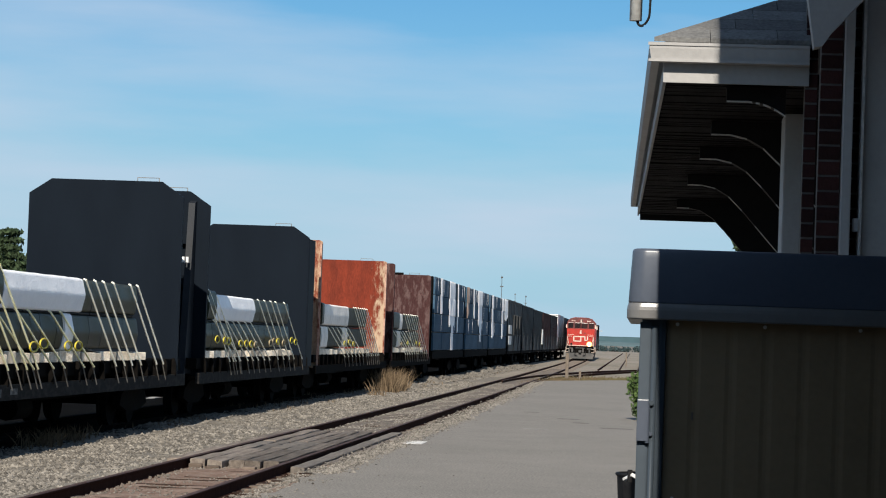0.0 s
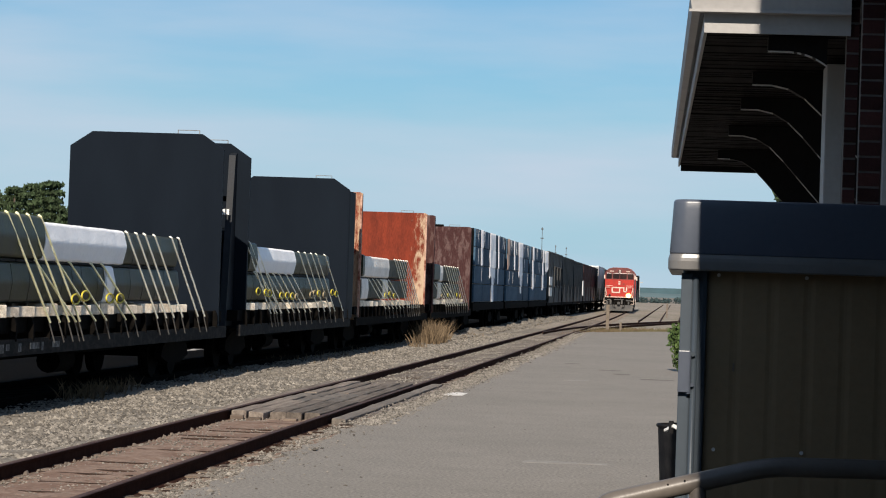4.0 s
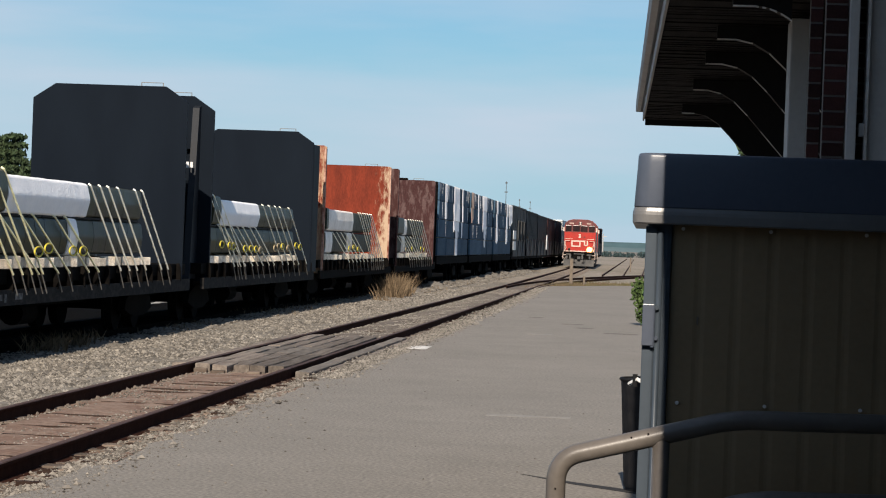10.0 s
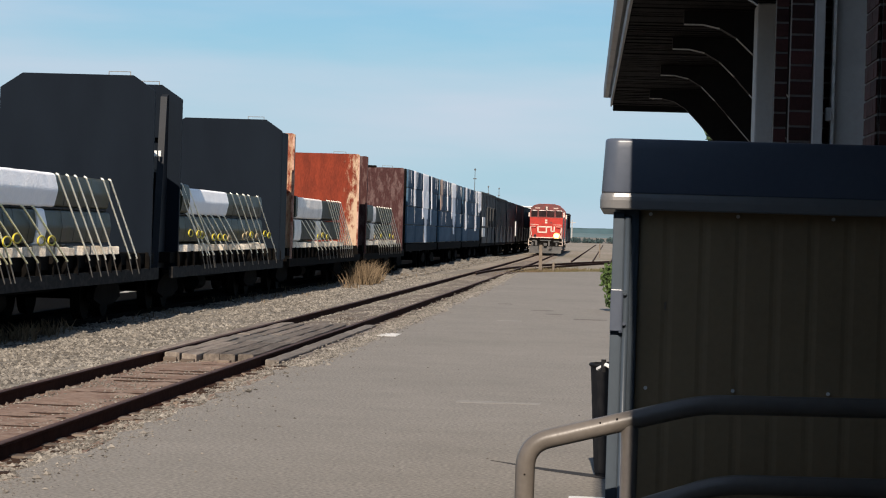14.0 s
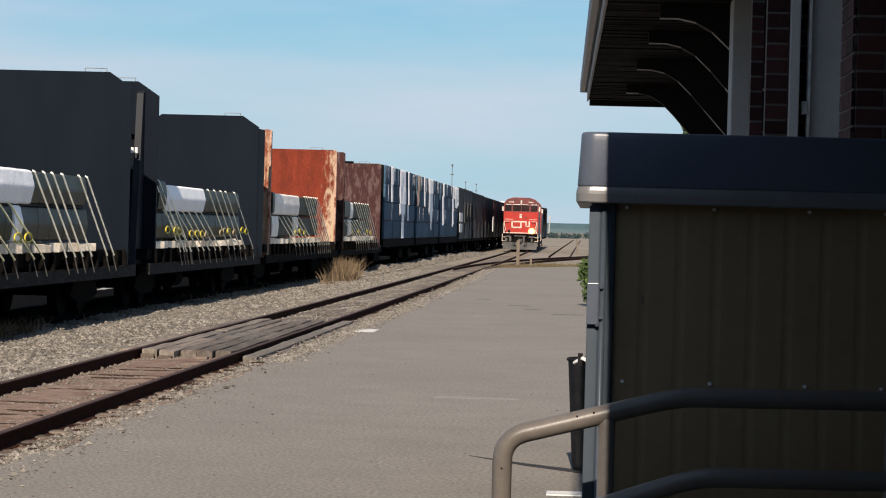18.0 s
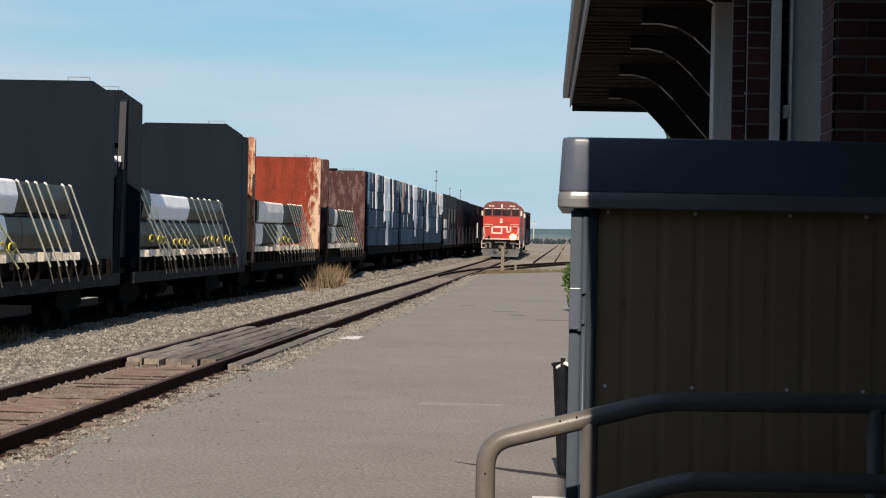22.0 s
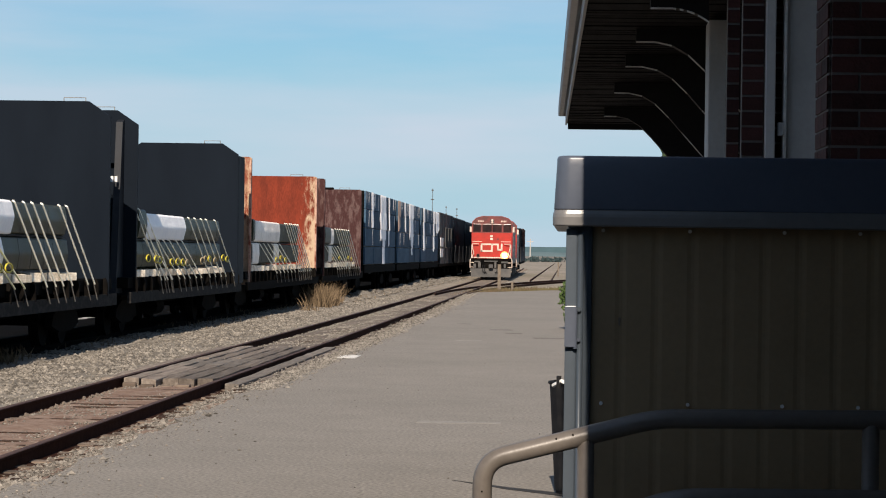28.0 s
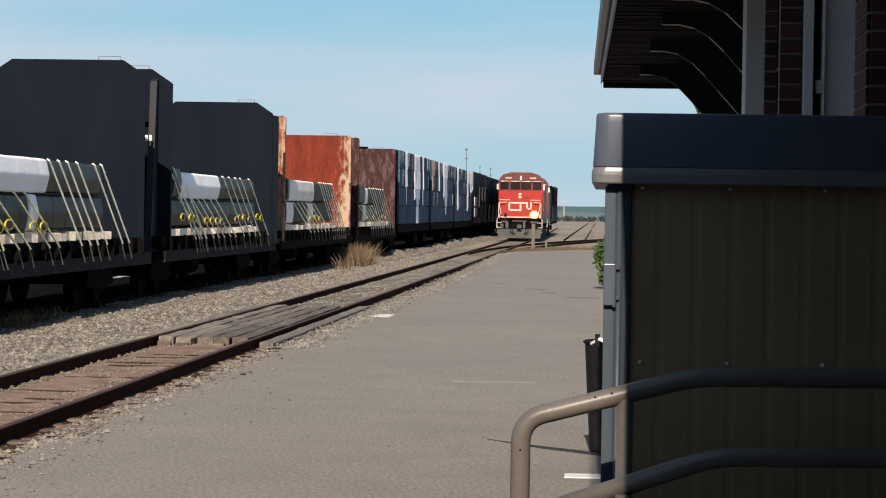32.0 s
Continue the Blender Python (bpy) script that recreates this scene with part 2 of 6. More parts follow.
WRAP_BLUE = mat("blue_grey_lumber_wrap", (0.037, 0.075, 0.118), 0.75, spec=0.08, second=(0.07, 0.115, 0.162), amount=0.42, scale=0.9, stretch=(1, 0.7, 1.4), grain=8, grain_amount=0.25, bump=0.4, rnd=0.22)
WRAP_TORN = mat("torn_grey_lumber_wrap", (0.3, 0.33, 0.38), 0.6, second=(0.16, 0.19, 0.24), amount=0.5, scale=3, grain=9, grain_amount=0.15, bump=0.3)
WRAP_WHITE = mat("white_lumber_wrap", (0.98, 0.98, 0.98), 0.6, second=(0.88, 0.89, 0.92), scale=1.6, grain=16, grain_amount=0.06, bump=1.0)
LOCO_RED = mat("locomotive_red", (0.4, 0.024, 0.015), 0.5, spec=0.25, second=(0.29, 0.024, 0.016), scale=1.6, grain=30, grain_amount=0.06, bump=0.02)
LOCO_MAROON = mat("dark_maroon_red", (0.13, 0.014, 0.011), 0.55, second=(0.07, 0.012, 0.01), scale=2.2, grain=30, grain_amount=0.2)
BED_DARK = mat("dark_gritty_ballast", (0.125, 0.105, 0.088), 0.95, spec=0.15, second=(0.2, 0.17, 0.14), amount=0.42, scale=2.5, grain=22, grain_amount=0.35, bump=0.8)
TIE_DARK = mat("dark_gritty_sleeper", (0.11, 0.09, 0.075), 0.9, second=(0.16, 0.13, 0.105), scale=3, grain=20, stretch=(1, 6, 6), bump=0.6, rnd=0.25)
PIPE_GREY = mat("greyed_wrap_sheet", (0.95, 0.88, 0.8), 0.5, second=(0.74, 0.68, 0.6), amount=0.45, scale=1.4, grain=14, grain_amount=0.12, bump=0.4)
PIPE_OLIVE = mat("dusty_olive_wrapped_pipe", (0.05, 0.048, 0.034), 0.6, spec=0.15, second=(0.09, 0.084, 0.062), amount=0.45, scale=1.8, sharp=0.12, stretch=(0.4, 1.4, 0.3), grain=20, grain_amount=0.25, bump=0.4)
LOCO_CREAM = mat("grimy_cream_paint", (0.6, 0.5, 0.43), 0.55, second=(0.46, 0.36, 0.3), scale=3, grain=40)
LOCO_BLACK = mat("locomotive_black", (0.016, 0.016, 0.017), 0.5, second=(0.03, 0.028, 0.026), scale=1.5, grain=30)
GLASS_DARK = mat("dark_cab_glass", (0.012, 0.008, 0.008), 0.25, spec=0.25, second=(0.03, 0.014, 0.012), scale=1, grain=5, bump=0)
LAMP_ON = glow("lit_headlamp", (1.0, 0.74, 0.4), 30.0)
# glow colour for the flare halo drawn round the lit lamp
LAMP_HALO = glow("glowing_flare_halo", (1.0, 0.42, 0.13), 1.5)
BRICK = mat("dark_red_brick", (0.042, 0.0145, 0.0132), 0.85, spec=0.2, second=(0.026, 0.0105, 0.01), amount=0.48, scale=8, grain=60, grain_amount=0.25, bump=0.4, rnd=0.45)
MORTAR = mat("grey_mortar", (0.115, 0.108, 0.104), 0.95, second=(0.08, 0.076, 0.072), scale=6, grain=50)
TRIM = mat("grey_white_trim_paint", (0.33, 0.325, 0.32), 0.6, spec=0.3, second=(0.28, 0.275, 0.27), amount=0.4, scale=2.5, grain=40, grain_amount=0.06)
BEAD = mat("chipped_white_edge_paint", (0.62, 0.6, 0.58), 0.6, second=(0.4, 0.39, 0.37), scale=9, grain=40)
# eave browns are darkened in the base colour to deepen the shade there
SOFFIT = mat("shade_darkened_brown_soffit", (0.0105, 0.0088, 0.0088), 0.8, spec=0.06, second=(0.007, 0.006, 0.006), scale=2, grain=20, stretch=(6, 1, 1), rnd=0.12)
BRACKET = mat("shade_darkened_brown_bracket", (0.0085, 0.0075, 0.0078), 0.7, spec=0.12, second=(0.012, 0.011, 0.011), scale=4, grain=30)
YARD = mat("dusty_yard_ground", (0.27, 0.235, 0.195), 0.95, spec=0.15, second=(0.19, 0.17, 0.125), amount=0.45, scale=0.12, sharp=0.15, stretch=(1, 0.25, 1), grain=3, grain_amount=0.3, bump=0)
SHINGLE = mat("grey_asphalt_shingle", (0.135, 0.135, 0.132), 0.95, spec=0.15, second=(0.09, 0.09, 0.09), amount=0.45, scale=3, grain=60, grain_amount=0.3, bump=0.5, rnd=0.25)
BOX_OLIVE = mat("olive_brown_steel_siding", (0.235, 0.166, 0.094), 0.6, spec=0.25, second=(0.205, 0.144, 0.082), scale=2.5, grain=60, grain_amount=0.05, bump=0.03)
BOX_LID = mat("dark_blue_grey_steel_lid", (0.06, 0.073, 0.099), 0.34, spec=0.5, second=(0.072, 0.087, 0.116), scale=2, grain=60, grain_amount=0.05, bump=0.03)
LID_BAND = mat("grey_folded_band", (0.17, 0.168, 0.165), 0.34, metal=0.1, second=(0.14, 0.139, 0.138), scale=3, grain=50, grain_amount=0.06, bump=0.03)
BOX_TRIM = mat("blue_grey_corner_trim", (0.058, 0.075, 0.094), 0.34, metal=0.1, second=(0.048, 0.063, 0.079), scale=3, grain=50, grain_amount=0.06, bump=0.03)
ZINC = mat("bright_screw_zinc", (0.75, 0.75, 0.73), 0.5, metal=0.1, second=(0.6, 0.6, 0.58), scale=30, grain=80)
RUBBER = mat("black_rubber", (0.006, 0.006, 0.0075), 0.7, spec=0.15, second=(0.013, 0.013, 0.014), scale=10, grain=60)
HANDRAIL = mat("tan_painted_pipe", (0.132, 0.117, 0.103), 0.36, spec=0.45, second=(0.106, 0.093, 0.081), scale=6, grain=70, grain_amount=0.08, bump=0.04)
LEAF = mat("green_leaves", (0.04, 0.072, 0.022), 0.75, spec=0.2, second=(0.068, 0.105, 0.032), scale=3, grain=15, island=0.4, bump=0)
NEEDLE = mat("dark_conifer_needles", (0.026, 0.044, 0.021), 0.75, spec=0.15, second=(0.045, 0.066, 0.03), scale=1, grain=8, island=0.5, bump=0)
OLIVEGRASS = mat("dull_olive_grass", (0.13, 0.105, 0.058), 0.85, spec=0.1, second=(0.085, 0.08, 0.04), scale=2, grain=20, island=0.5, bump=0)
BARK = mat("tree_bark", (0.12, 0.09, 0.07), 0.9, second=(0.07, 0.05, 0.04), scale=4, grain=20, bump=0.6)
DRYGRASS = mat("dry_straw_grass", (0.148, 0.108, 0.068), 0.85, spec=0.1, second=(0.1, 0.072, 0.045), scale=4, grain=20, island=0.5, bump=0)
WOODPOST = mat("weathered_post_wood", (0.17, 0.135, 0.102), 0.85, second=(0.11, 0.087, 0.066), scale=5, grain=30, stretch=(6, 6, 1), bump=0.4)
# blue haze of distance is mixed into the hill and field colours
HILL = mat("haze_blue_wooded_hills", (0.055, 0.108, 0.12), 0.95, second=(0.042, 0.085, 0.09), amount=0.5, scale=0.006, grain=0.05, grain_amount=0.2, bump=0)
FAR_TREES = mat("far_dark_trees", (0.03, 0.055, 0.056), 0.9, second=(0.02, 0.04, 0.042), scale=0.2, grain=2, island=0.3, bump=0)
FIELD = mat("pale_hazy_fields", (0.12, 0.18, 0.185), 0.95, second=(0.07, 0.12, 0.125), amount=0.5, scale=0.008, sharp=0.2, grain=0.05, grain_amount=0.2, bump=0)
# near-black base colour that stands for the shade under and behind the wagons
SHADE_BLACK = mat("near_black_wagon_shade", (0.0028, 0.0026, 0.0024), 0.95, spec=0.01, second=(0.006, 0.0052, 0.0045), scale=1.5, grain=18, grain_amount=0.3, bump=0.8)
CONCRETE = mat("pale_concrete", (0.42, 0.4, 0.37), 0.9, second=(0.33, 0.31, 0.29), scale=2, grain=40, bump=0.4)


# ---------------------------------------------------------------- helpers for meshes
def mesh_object(name, bm, material, smooth=False):
    me = bpy.data.meshes.new(name)
    bmesh.ops.recalc_face_normals(bm, faces=bm.faces)
    if smooth:
        for f in bm.faces:
            f.smooth = True
    bm.to_mesh(me)
    bm.free()
    me.materials.append(material)
    return new(name, me)


def part(name, bm, material, parent, label="", smooth=False):
    ob = mesh_object(name, bm, material, smooth)
    ob.parent = parent
    return tagged(ob, label) if label else ob


def thing(name, label, category, group="", at=(0, 0, 0), kind=""):
    ob = new(name)
    ob.location = at
    ob.empty_display_size = 0.2
    return tagged(ob, label, category, group, kind)


def bx(bm, x0, x1, y0, y1, z0, z1, bevel=0.0):
    vs = [bm.verts.new((x, y, z)) for x in (x0, x1) for y in (y0, y1) for z in (z0, z1)]
    fs = [bm.faces.new([vs[i] for i in q]) for q in ((0, 1, 3, 2), (4, 6, 7, 5), (0, 4, 5, 1), (2, 3, 7, 6), (0, 2, 6, 4), (1, 5, 7, 3))]
    if bevel:
        bmesh.ops.bevel(bm, geom=list({e for f in fs for e in f.edges}), offset=bevel, segments=2, affect="EDGES", profile=0.6)
    return bm


def box_bm(x0, x1, y0, y1, z0, z1, bevel=0.0):
    return bx(bmesh.new(), x0, x1, y0, y1, z0, z1, bevel)


def rod(bm, a, b, r, sides=10, r2=None):
    a, b = Vector(a), Vector(b)
    d = b - a
    m = Matrix.Translation((a + b) / 2) @ d.to_track_quat("Z", "Y").to_matrix().to_4x4()
    bmesh.ops.create_cone(bm, cap_ends=True, segments=sides, radius1=r, radius2=r if r2 is None else r2, depth=d.length, matrix=m)
    return bm


def tube(bm, pts, r, sides=10, closed=False):
    """A pipe along points, with mitred joints."""
    pts = [Vector(p) for p in pts]
    n = len(pts)
    rings = []
    u = None
    for i, p in enumerate(pts):
        if closed:
            d = (pts[(i + 1) % n] - pts[i - 1]).normalized()
        else:
            d = ((pts[min(i + 1, n - 1)] - p).normalized() + (p - pts[max(i - 1, 0)]).normalized()).normalized()
        # the ring is carried along without twisting
        u = (u - d * u.dot(d)).normalized() if u else d.orthogonal().normalized()
        v = d.cross(u).normalized()
        rings.append([bm.verts.new(p + r * (math.cos(k * math.tau / sides) * u + math.sin(k * math.tau / sides) * v)) for k in range(sides)])
    for i in range(n if closed else n - 1):
        a, b = rings[i], rings[(i + 1) % n]
        for k in range(sides):
            bm.faces.new((a[k], a[(k + 1) % sides], b[(k + 1) % sides], b[k]))
    if not closed:
        bm.faces.new(rings[0])
        bm.faces.new(rings[-1])
    return bm


def prism(bm, outline, lo, hi, axis="y"):
    """An outline of (a, b) pairs pushed along an axis: for y it lies in x, z; for x in y, z; for z in x, y."""
    def v(a, b, c):
        return {"y": (a, c, b), "x": (c, a, b), "z": (a, b, c)}[axis]
    one = [bm.verts.new(v(a, b, lo)) for a, b in outline]
    two = [bm.verts.new(v(a, b, hi)) for a, b in outline]
    n = len(outline)
    bm.faces.new(one)
    bm.faces.new(two[::-1])
    for i in range(n):
        bm.faces.new((one[i], two[i], two[(i + 1) % n], one[(i + 1) % n]))
    return bm


def track_x(y):
    """Centre line of the near track: straight, then a wide bend to the left."""
    return -5.75 - 2.3e-5 * max(0.0, y - 50.0) ** 2


def flaking_panel():
    """Red paint over rust, flaked to pale rust along the outer and lower edge of an end wall."""
    m = CAR_RUST.copy()
    m.name = "flaking_red_end_wall"
    nt = m.node_tree
    bsdf = nt.nodes["Principled BSDF"]
    paint = bsdf.inputs["Base Color"].links[0].from_socket
    co = nt.nodes.new("ShaderNodeTexCoord")
    sep = nt.nodes.new("ShaderNodeSeparateXYZ")
    nt.links.new(co.outputs["Object"], sep.inputs[0])
    side = nt.nodes.new("ShaderNodeMapRange")
    side.inputs["From Min"].default_value, side.inputs["From Max"].default_value = 0.75, 1.58
    nt.links.new(sep.outputs["X"], side.inputs["Value"])
    low = nt.nodes.new("ShaderNodeMapRange")
    low.inputs["From Min"].default_value, low.inputs["From Max"].default_value = 3.4, 1.2
    nt.links.new(sep.outputs["Z"], low.inputs["Value"])
    n = nt.nodes.new("ShaderNodeTexNoise")
    n.inputs["Scale"].default_value, n.inputs["Detail"].default_value, n.inputs["Roughness"].default_value = 4.5, 10, 0.78
    streak = nt.nodes.new("ShaderNodeMapping")
    streak.inputs["Scale"].default_value = (1.6, 1.0, 0.55)
    nt.links.new(co.outputs["Object"], streak.inputs["Vector"])
    nt.links.new(streak.outputs["Vector"], n.inputs["Vector"])
    a = nt.nodes.new("ShaderNodeMath")
    a.operation = "MULTIPLY_ADD"
    a.inputs[1].default_value = 0.33
    nt.links.new(side.outputs["Result"], a.inputs[0])
    nt.links.new(n.outputs["Fac"], a.inputs[2])
    b = nt.nodes.new("ShaderNodeMath")
    b.operation = "MULTIPLY_ADD"
    b.inputs[1].default_value = 0.14
    nt.links.new(low.outputs["Result"], b.inputs[0])
    nt.links.new(a.outputs[0], b.inputs[2])
    r = nt.nodes.new("ShaderNodeMapRange")
    r.inputs["From Min"].default_value, r.inputs["From Max"].default_value = 0.70, 0.86
    nt.links.new(b.outputs[0], r.inputs["Value"])
    mix = nt.nodes.new("ShaderNodeMix")
    mix.data_type = "RGBA"
    mix.inputs["B"].default_value = (0.43, 0.31, 0.21, 1)
    nt.links.new(r.outputs["Result"], mix.inputs["Factor"])
    nt.links.new(paint, mix.inputs["A"])
    nt.links.new(mix.outputs["Result"], bsdf.inputs["Base Color"])
    return m


CAR_RUST_WALL = flaking_panel()


# ---------------------------------------------------------------- ground and paving
def make_ground():
    bm = bmesh.new()
    ys = [-40, -10, 0, 10, 20, 40, 60, 80, 100, 120, 150, 200, 300, 500, 900, 1600, 3000, 4800]
    xs = [-3500, -800, -200, -80, -40, -25, -14, -9, -8, -7.25, -7.0, -5.75, -4.5, -4.2, 0, 4, 10, 40, 200, 800, 3500]
    grid = [[bm.verts.new((x, y, -0.22 if -7.1 < x < -4.4 and y < 300 else -0.10)) for x in xs] for y in ys]
    for r0, r1 in zip(grid, grid[1:]):
        for k in range(len(xs) - 1):
            bm.faces.new((r0[k], r0[k + 1], r1[k + 1], r1[k]))
    g = mesh_object("ground", bm, GRAVEL)
    tagged(g, "pale grey-brown gravel yard ground with sparse dry weeds", "ground", kind="structure")
    # asphalt apron with a crumbling edge along the track
    rng = random.Random(4)
    left = []
    y = -8.0
    while y < 128:
        base = -4.36 if y < 60 else -4.36 - 0.000185 * (y - 60) ** 2
        left.append((base + rng.uniform(-0.09, 0.09), y))
        y += rng.uniform(0.25, 0.6) if y < 60 else rng.uniform(1.0, 2.0)
    far = [(-5.2 + 0.9 * k + rng.uniform(-0.2, 0.2), 118.5 + 2.4 * k + rng.uniform(-0.6, 0.6)) for k in range(9)]
    outline = left[:-4] + far + [(6.0, 150.0), (9.0, 150.0), (9.0, -8.0)]
    p = mesh_object("pavement", prism(bmesh.new(), outline, -0.2, 0.0, "z"), ASPHALT)
    tagged(p, "worn grey asphalt station apron with cracks and a crumbling edge", "pavement", kind="structure")
    far_yard = mesh_object("far_yard", prism(bmesh.new(), [(-8.8, 132), (40, 132), (60, 640), (-30, 640)], -0.13, -0.092, "z"), YARD)
    tagged(far_yard, "dusty far yard ground with worn wheel paths", "ground", kind="structure")
    # this sheet darkens the ground by colour, in place of shade
    dark = mesh_object("shade_black_yard", prism(bmesh.new(), [(-60, 15), (-12.75, 15), (-12.75, 320), (-60, 320)], -0.13, -0.094, "z"), SHADE_BLACK)
    tagged(dark, "ground coloured near black for the shade behind the wagons", "ground", kind="structure")
    return p


pavement = make_ground()


def flat_patch(name, pts, z, material, label):
    bm = bmesh.new()
    prism(bm, pts, z - 0.006, z, "z")
    return part(name, bm, material, pavement, label)


SEAM = mat("black_tar_seam", (0.016, 0.0145, 0.0135), 0.9, scale=8, grain=40)
CRACK = mat("dark_asphalt_crack", (0.165, 0.15, 0.13), 0.9, spec=0.2, scale=8, grain=40)
GAP = mat("dark_brown_crack", (0.04, 0.025, 0.019), 0.95, spec=0.1, scale=8, grain=40)
LINE_WHITE = mat("worn_white_road_paint", (0.66, 0.64, 0.60), 0.85, second=(0.2, 0.19, 0.17), amount=0.42, scale=6, sharp=0.08, grain=50, grain_amount=0.2)
LINE_FAINT = mat("faded_road_paint", (0.2, 0.185, 0.163), 0.9, second=(0.265, 0.25, 0.225), amount=0.45, scale=5, sharp=0.14, grain=50, grain_amount=0.2)


def ragged(x0, x1, y0, y1, seed, jag=0.03, steps=9):
    r = random.Random(seed)
    a = [(x0 + (x1 - x0) * k / steps, y0 + r.uniform(-jag, jag)) for k in range(steps + 1)]
    b = [(x0 + (x1 - x0) * k / steps, y1 + r.uniform(-jag, jag)) for k in range(steps, -1, -1)]
    return a + b


flat_patch("paint_patch", ragged(-4.2, -3.85, 43.2, 44.4, 2, 0.1), 0.008, LINE_WHITE, "small white paint patch on asphalt")
flat_patch("road_marking", ragged(-2.52, -1.98, 52.75, 53.15, 3, 0.08), 0.004, LINE_FAINT, "faded white parking line")
flat_patch("road_marking", ragged(-1.72, -0.78, 27.15, 27.42, 4, 0.06), 0.003, LINE_FAINT, "faded white parking line")
for k, (x0, x1, y) in enumerate(((-3.1, -2.7, 65.2), (-2.05, -1.5, 60.6), (-0.9, -0.15, 55.0), (-1.6, -1.2, 57.9))):
    flat_patch("asphalt_crack", ragged(x0, x1, y, y + 0.5, 20 + k, 0.16, 14), 0.003, CRACK, "dark crack across worn asphalt")
flat_patch("tar_seam", [(-0.98, 20.33), (-0.5, 19.62), (-0.1, 19.2), (0.2, 18.86), (0.2, 19.24), (-0.1, 19.44), (-0.5, 19.8)], 0.004, SEAM, "dark tar seam")


def make_tracks():
    rng = random.Random(7)

    def rails(track, cx, y0, y1, step, z, dull=False):
        for side in (-0.75, 0.75):
            bm, hd = bmesh.new(), bmesh.new()
            pts = [(y0 + (y1 - y0) * k / step) for k in range(step + 1)]
            foot = [(-0.07, -0.17), (0.07, -0.17), (0.07, -0.155), (0.012, -0.135), (0.012, -0.045), (0.036, -0.03), (0.036, -0.008),
                    (-0.036, -0.008), (-0.036, -0.03), (-0.012, -0.045), (-0.012, -0.135), (-0.07, -0.155)]
            head = [(-0.034, -0.008), (0.034, -0.008), (0.03, 0.0), (-0.03, 0.0)]
            for b, prof in ((bm, foot), (hd, head)):
                rows = [[b.verts.new((cx(y) + side + a, y, z + h)) for a, h in prof] for y in pts]
                for r0, r1 in zip(rows, rows[1:]):
                    for k in range(len(prof)):
                        b.faces.new((r0[k], r0[(k + 1) % len(prof)], r1[(k + 1) % len(prof)], r1[k]))
                b.faces.new(rows[0])
                b.faces.new(rows[-1])
            r = part("rail", bm, SHADE_BLACK if dull else RAIL_RUST, track, "dark rusty steel rail")
            part("rail_head", hd, SHADE_BLACK if dull else RAIL_HEAD, r, "worn running surface")

    near = thing("railway_track", "rusty railway track with weathered half-buried sleepers", "railway track", kind="structure")
    rails(near, track_x, 4.0, 330.0, 90, 0.05)
    # dirt between the rails
    bm = bmesh.new()
    rows = []
    for k in range(50):
        y = 8 + k * 0.8
        rows.append([bm.verts.new((track_x(y) + u, y + rng.uniform(-0.2, 0.2), -0.104 + (0.03 if abs(u) < 0.6 else 0.0) + rng.uniform(-0.014, 0.016))) for u in (-0.71, -0.5, -0.25, 0, 0.25, 0.5, 0.71)])
    for a, b in zip(rows, rows[1:]):
        for k in range(6):
            bm.faces.new((a[k], a[k + 1], b[k + 1], b[k]))
    part("dirt_fill", bm, DIRT, near, "reddish dirt between the rails")
    bm = bmesh.new()
    rows = []
    for k in range(95):
        y = 47.25 + k * 1.4
        rows.append([bm.verts.new((track_x(y) + u, y + rng.uniform(-0.2, 0.2), -0.1 + (0.03 if abs(u) < 0.6 else 0.0) + rng.uniform(-0.012, 0.018))) for u in (-0.71, -0.5, -0.25, 0, 0.25, 0.5, 0.71)])
    for a, b in zip(rows, rows[1:]):
        for k in range(6):
            bm.faces.new((a[k], a[k + 1], b[k + 1], b[k]))
    part("ballast_fill", bm, BED_DARK, near, "dark gritty ballast between the rails")
    inner = ((0.8, 0.95, 1.1, 1.25, 1.45), (-0.118, -0.098, -0.072, -0.04, -0.02))
    outer = ((-0.8, -1.0, -1.2, -1.5, -1.9), (-0.075, -0.066, -0.07, -0.085, -0.103))
    for (us, zs), k0, k1, soil in ((inner, 0, 92, DIRT), (inner, 91, 260, GRAVEL), (outer, 0, 260, GRAVEL)):
        bm = bmesh.new()
        rows = []
        for k in range(k0, k1):
            y = 8 + k * 0.45
            rows.append([bm.verts.new((track_x(y) + u + rng.uniform(-0.04, 0.04), y, z + rng.uniform(-0.014, 0.014))) for u, z in zip(us, zs)])
        for a, b in zip(rows, rows[1:]):
            for k in range(4):
                bm.faces.new((a[k], a[k + 1], b[k + 1], b[k]))
        part("shoulder", bm, soil, near, "crumbly dirt and gravel shoulder")
    me = bpy.data.meshes.new("sleeper")
    bm = box_bm(-1.27, 1.27, -0.11, 0.11, -0.15, 0.0, 0.012)
    bm.to_mesh(me)
    bm.free()
    me.materials.append(TIE)
    dark = me.copy()
    dark.materials[0] = TIE_DARK
    y = 10.0
    rest = bmesh.new()
    while y < 320:
        if y < 34.0 or 47.2 < y < 100:
            ob = new("sleeper", me if y < 40 else dark)
            ob.parent = near
            ob.location = (track_x(y) + rng.uniform(-0.05, 0.05), y, -0.096 + rng.uniform(-0.02, 0.014))
            ob.rotation_euler = (0, rng.uniform(-0.008, 0.008), rng.uniform(-0.03, 0.03))
            if y < 62 and rng.random() < 0.6:
                # a dark strip in place of the shaded crack beside the sleeper
                a = rng.uniform(-0.66, -0.2)
                b = a + rng.uniform(0.6, 1.3)
                gap = prism(bmesh.new(), ragged(a, min(b, 0.66), -0.175, -0.118, int(y * 7), 0.02, 8), -0.09, -0.058, "z")
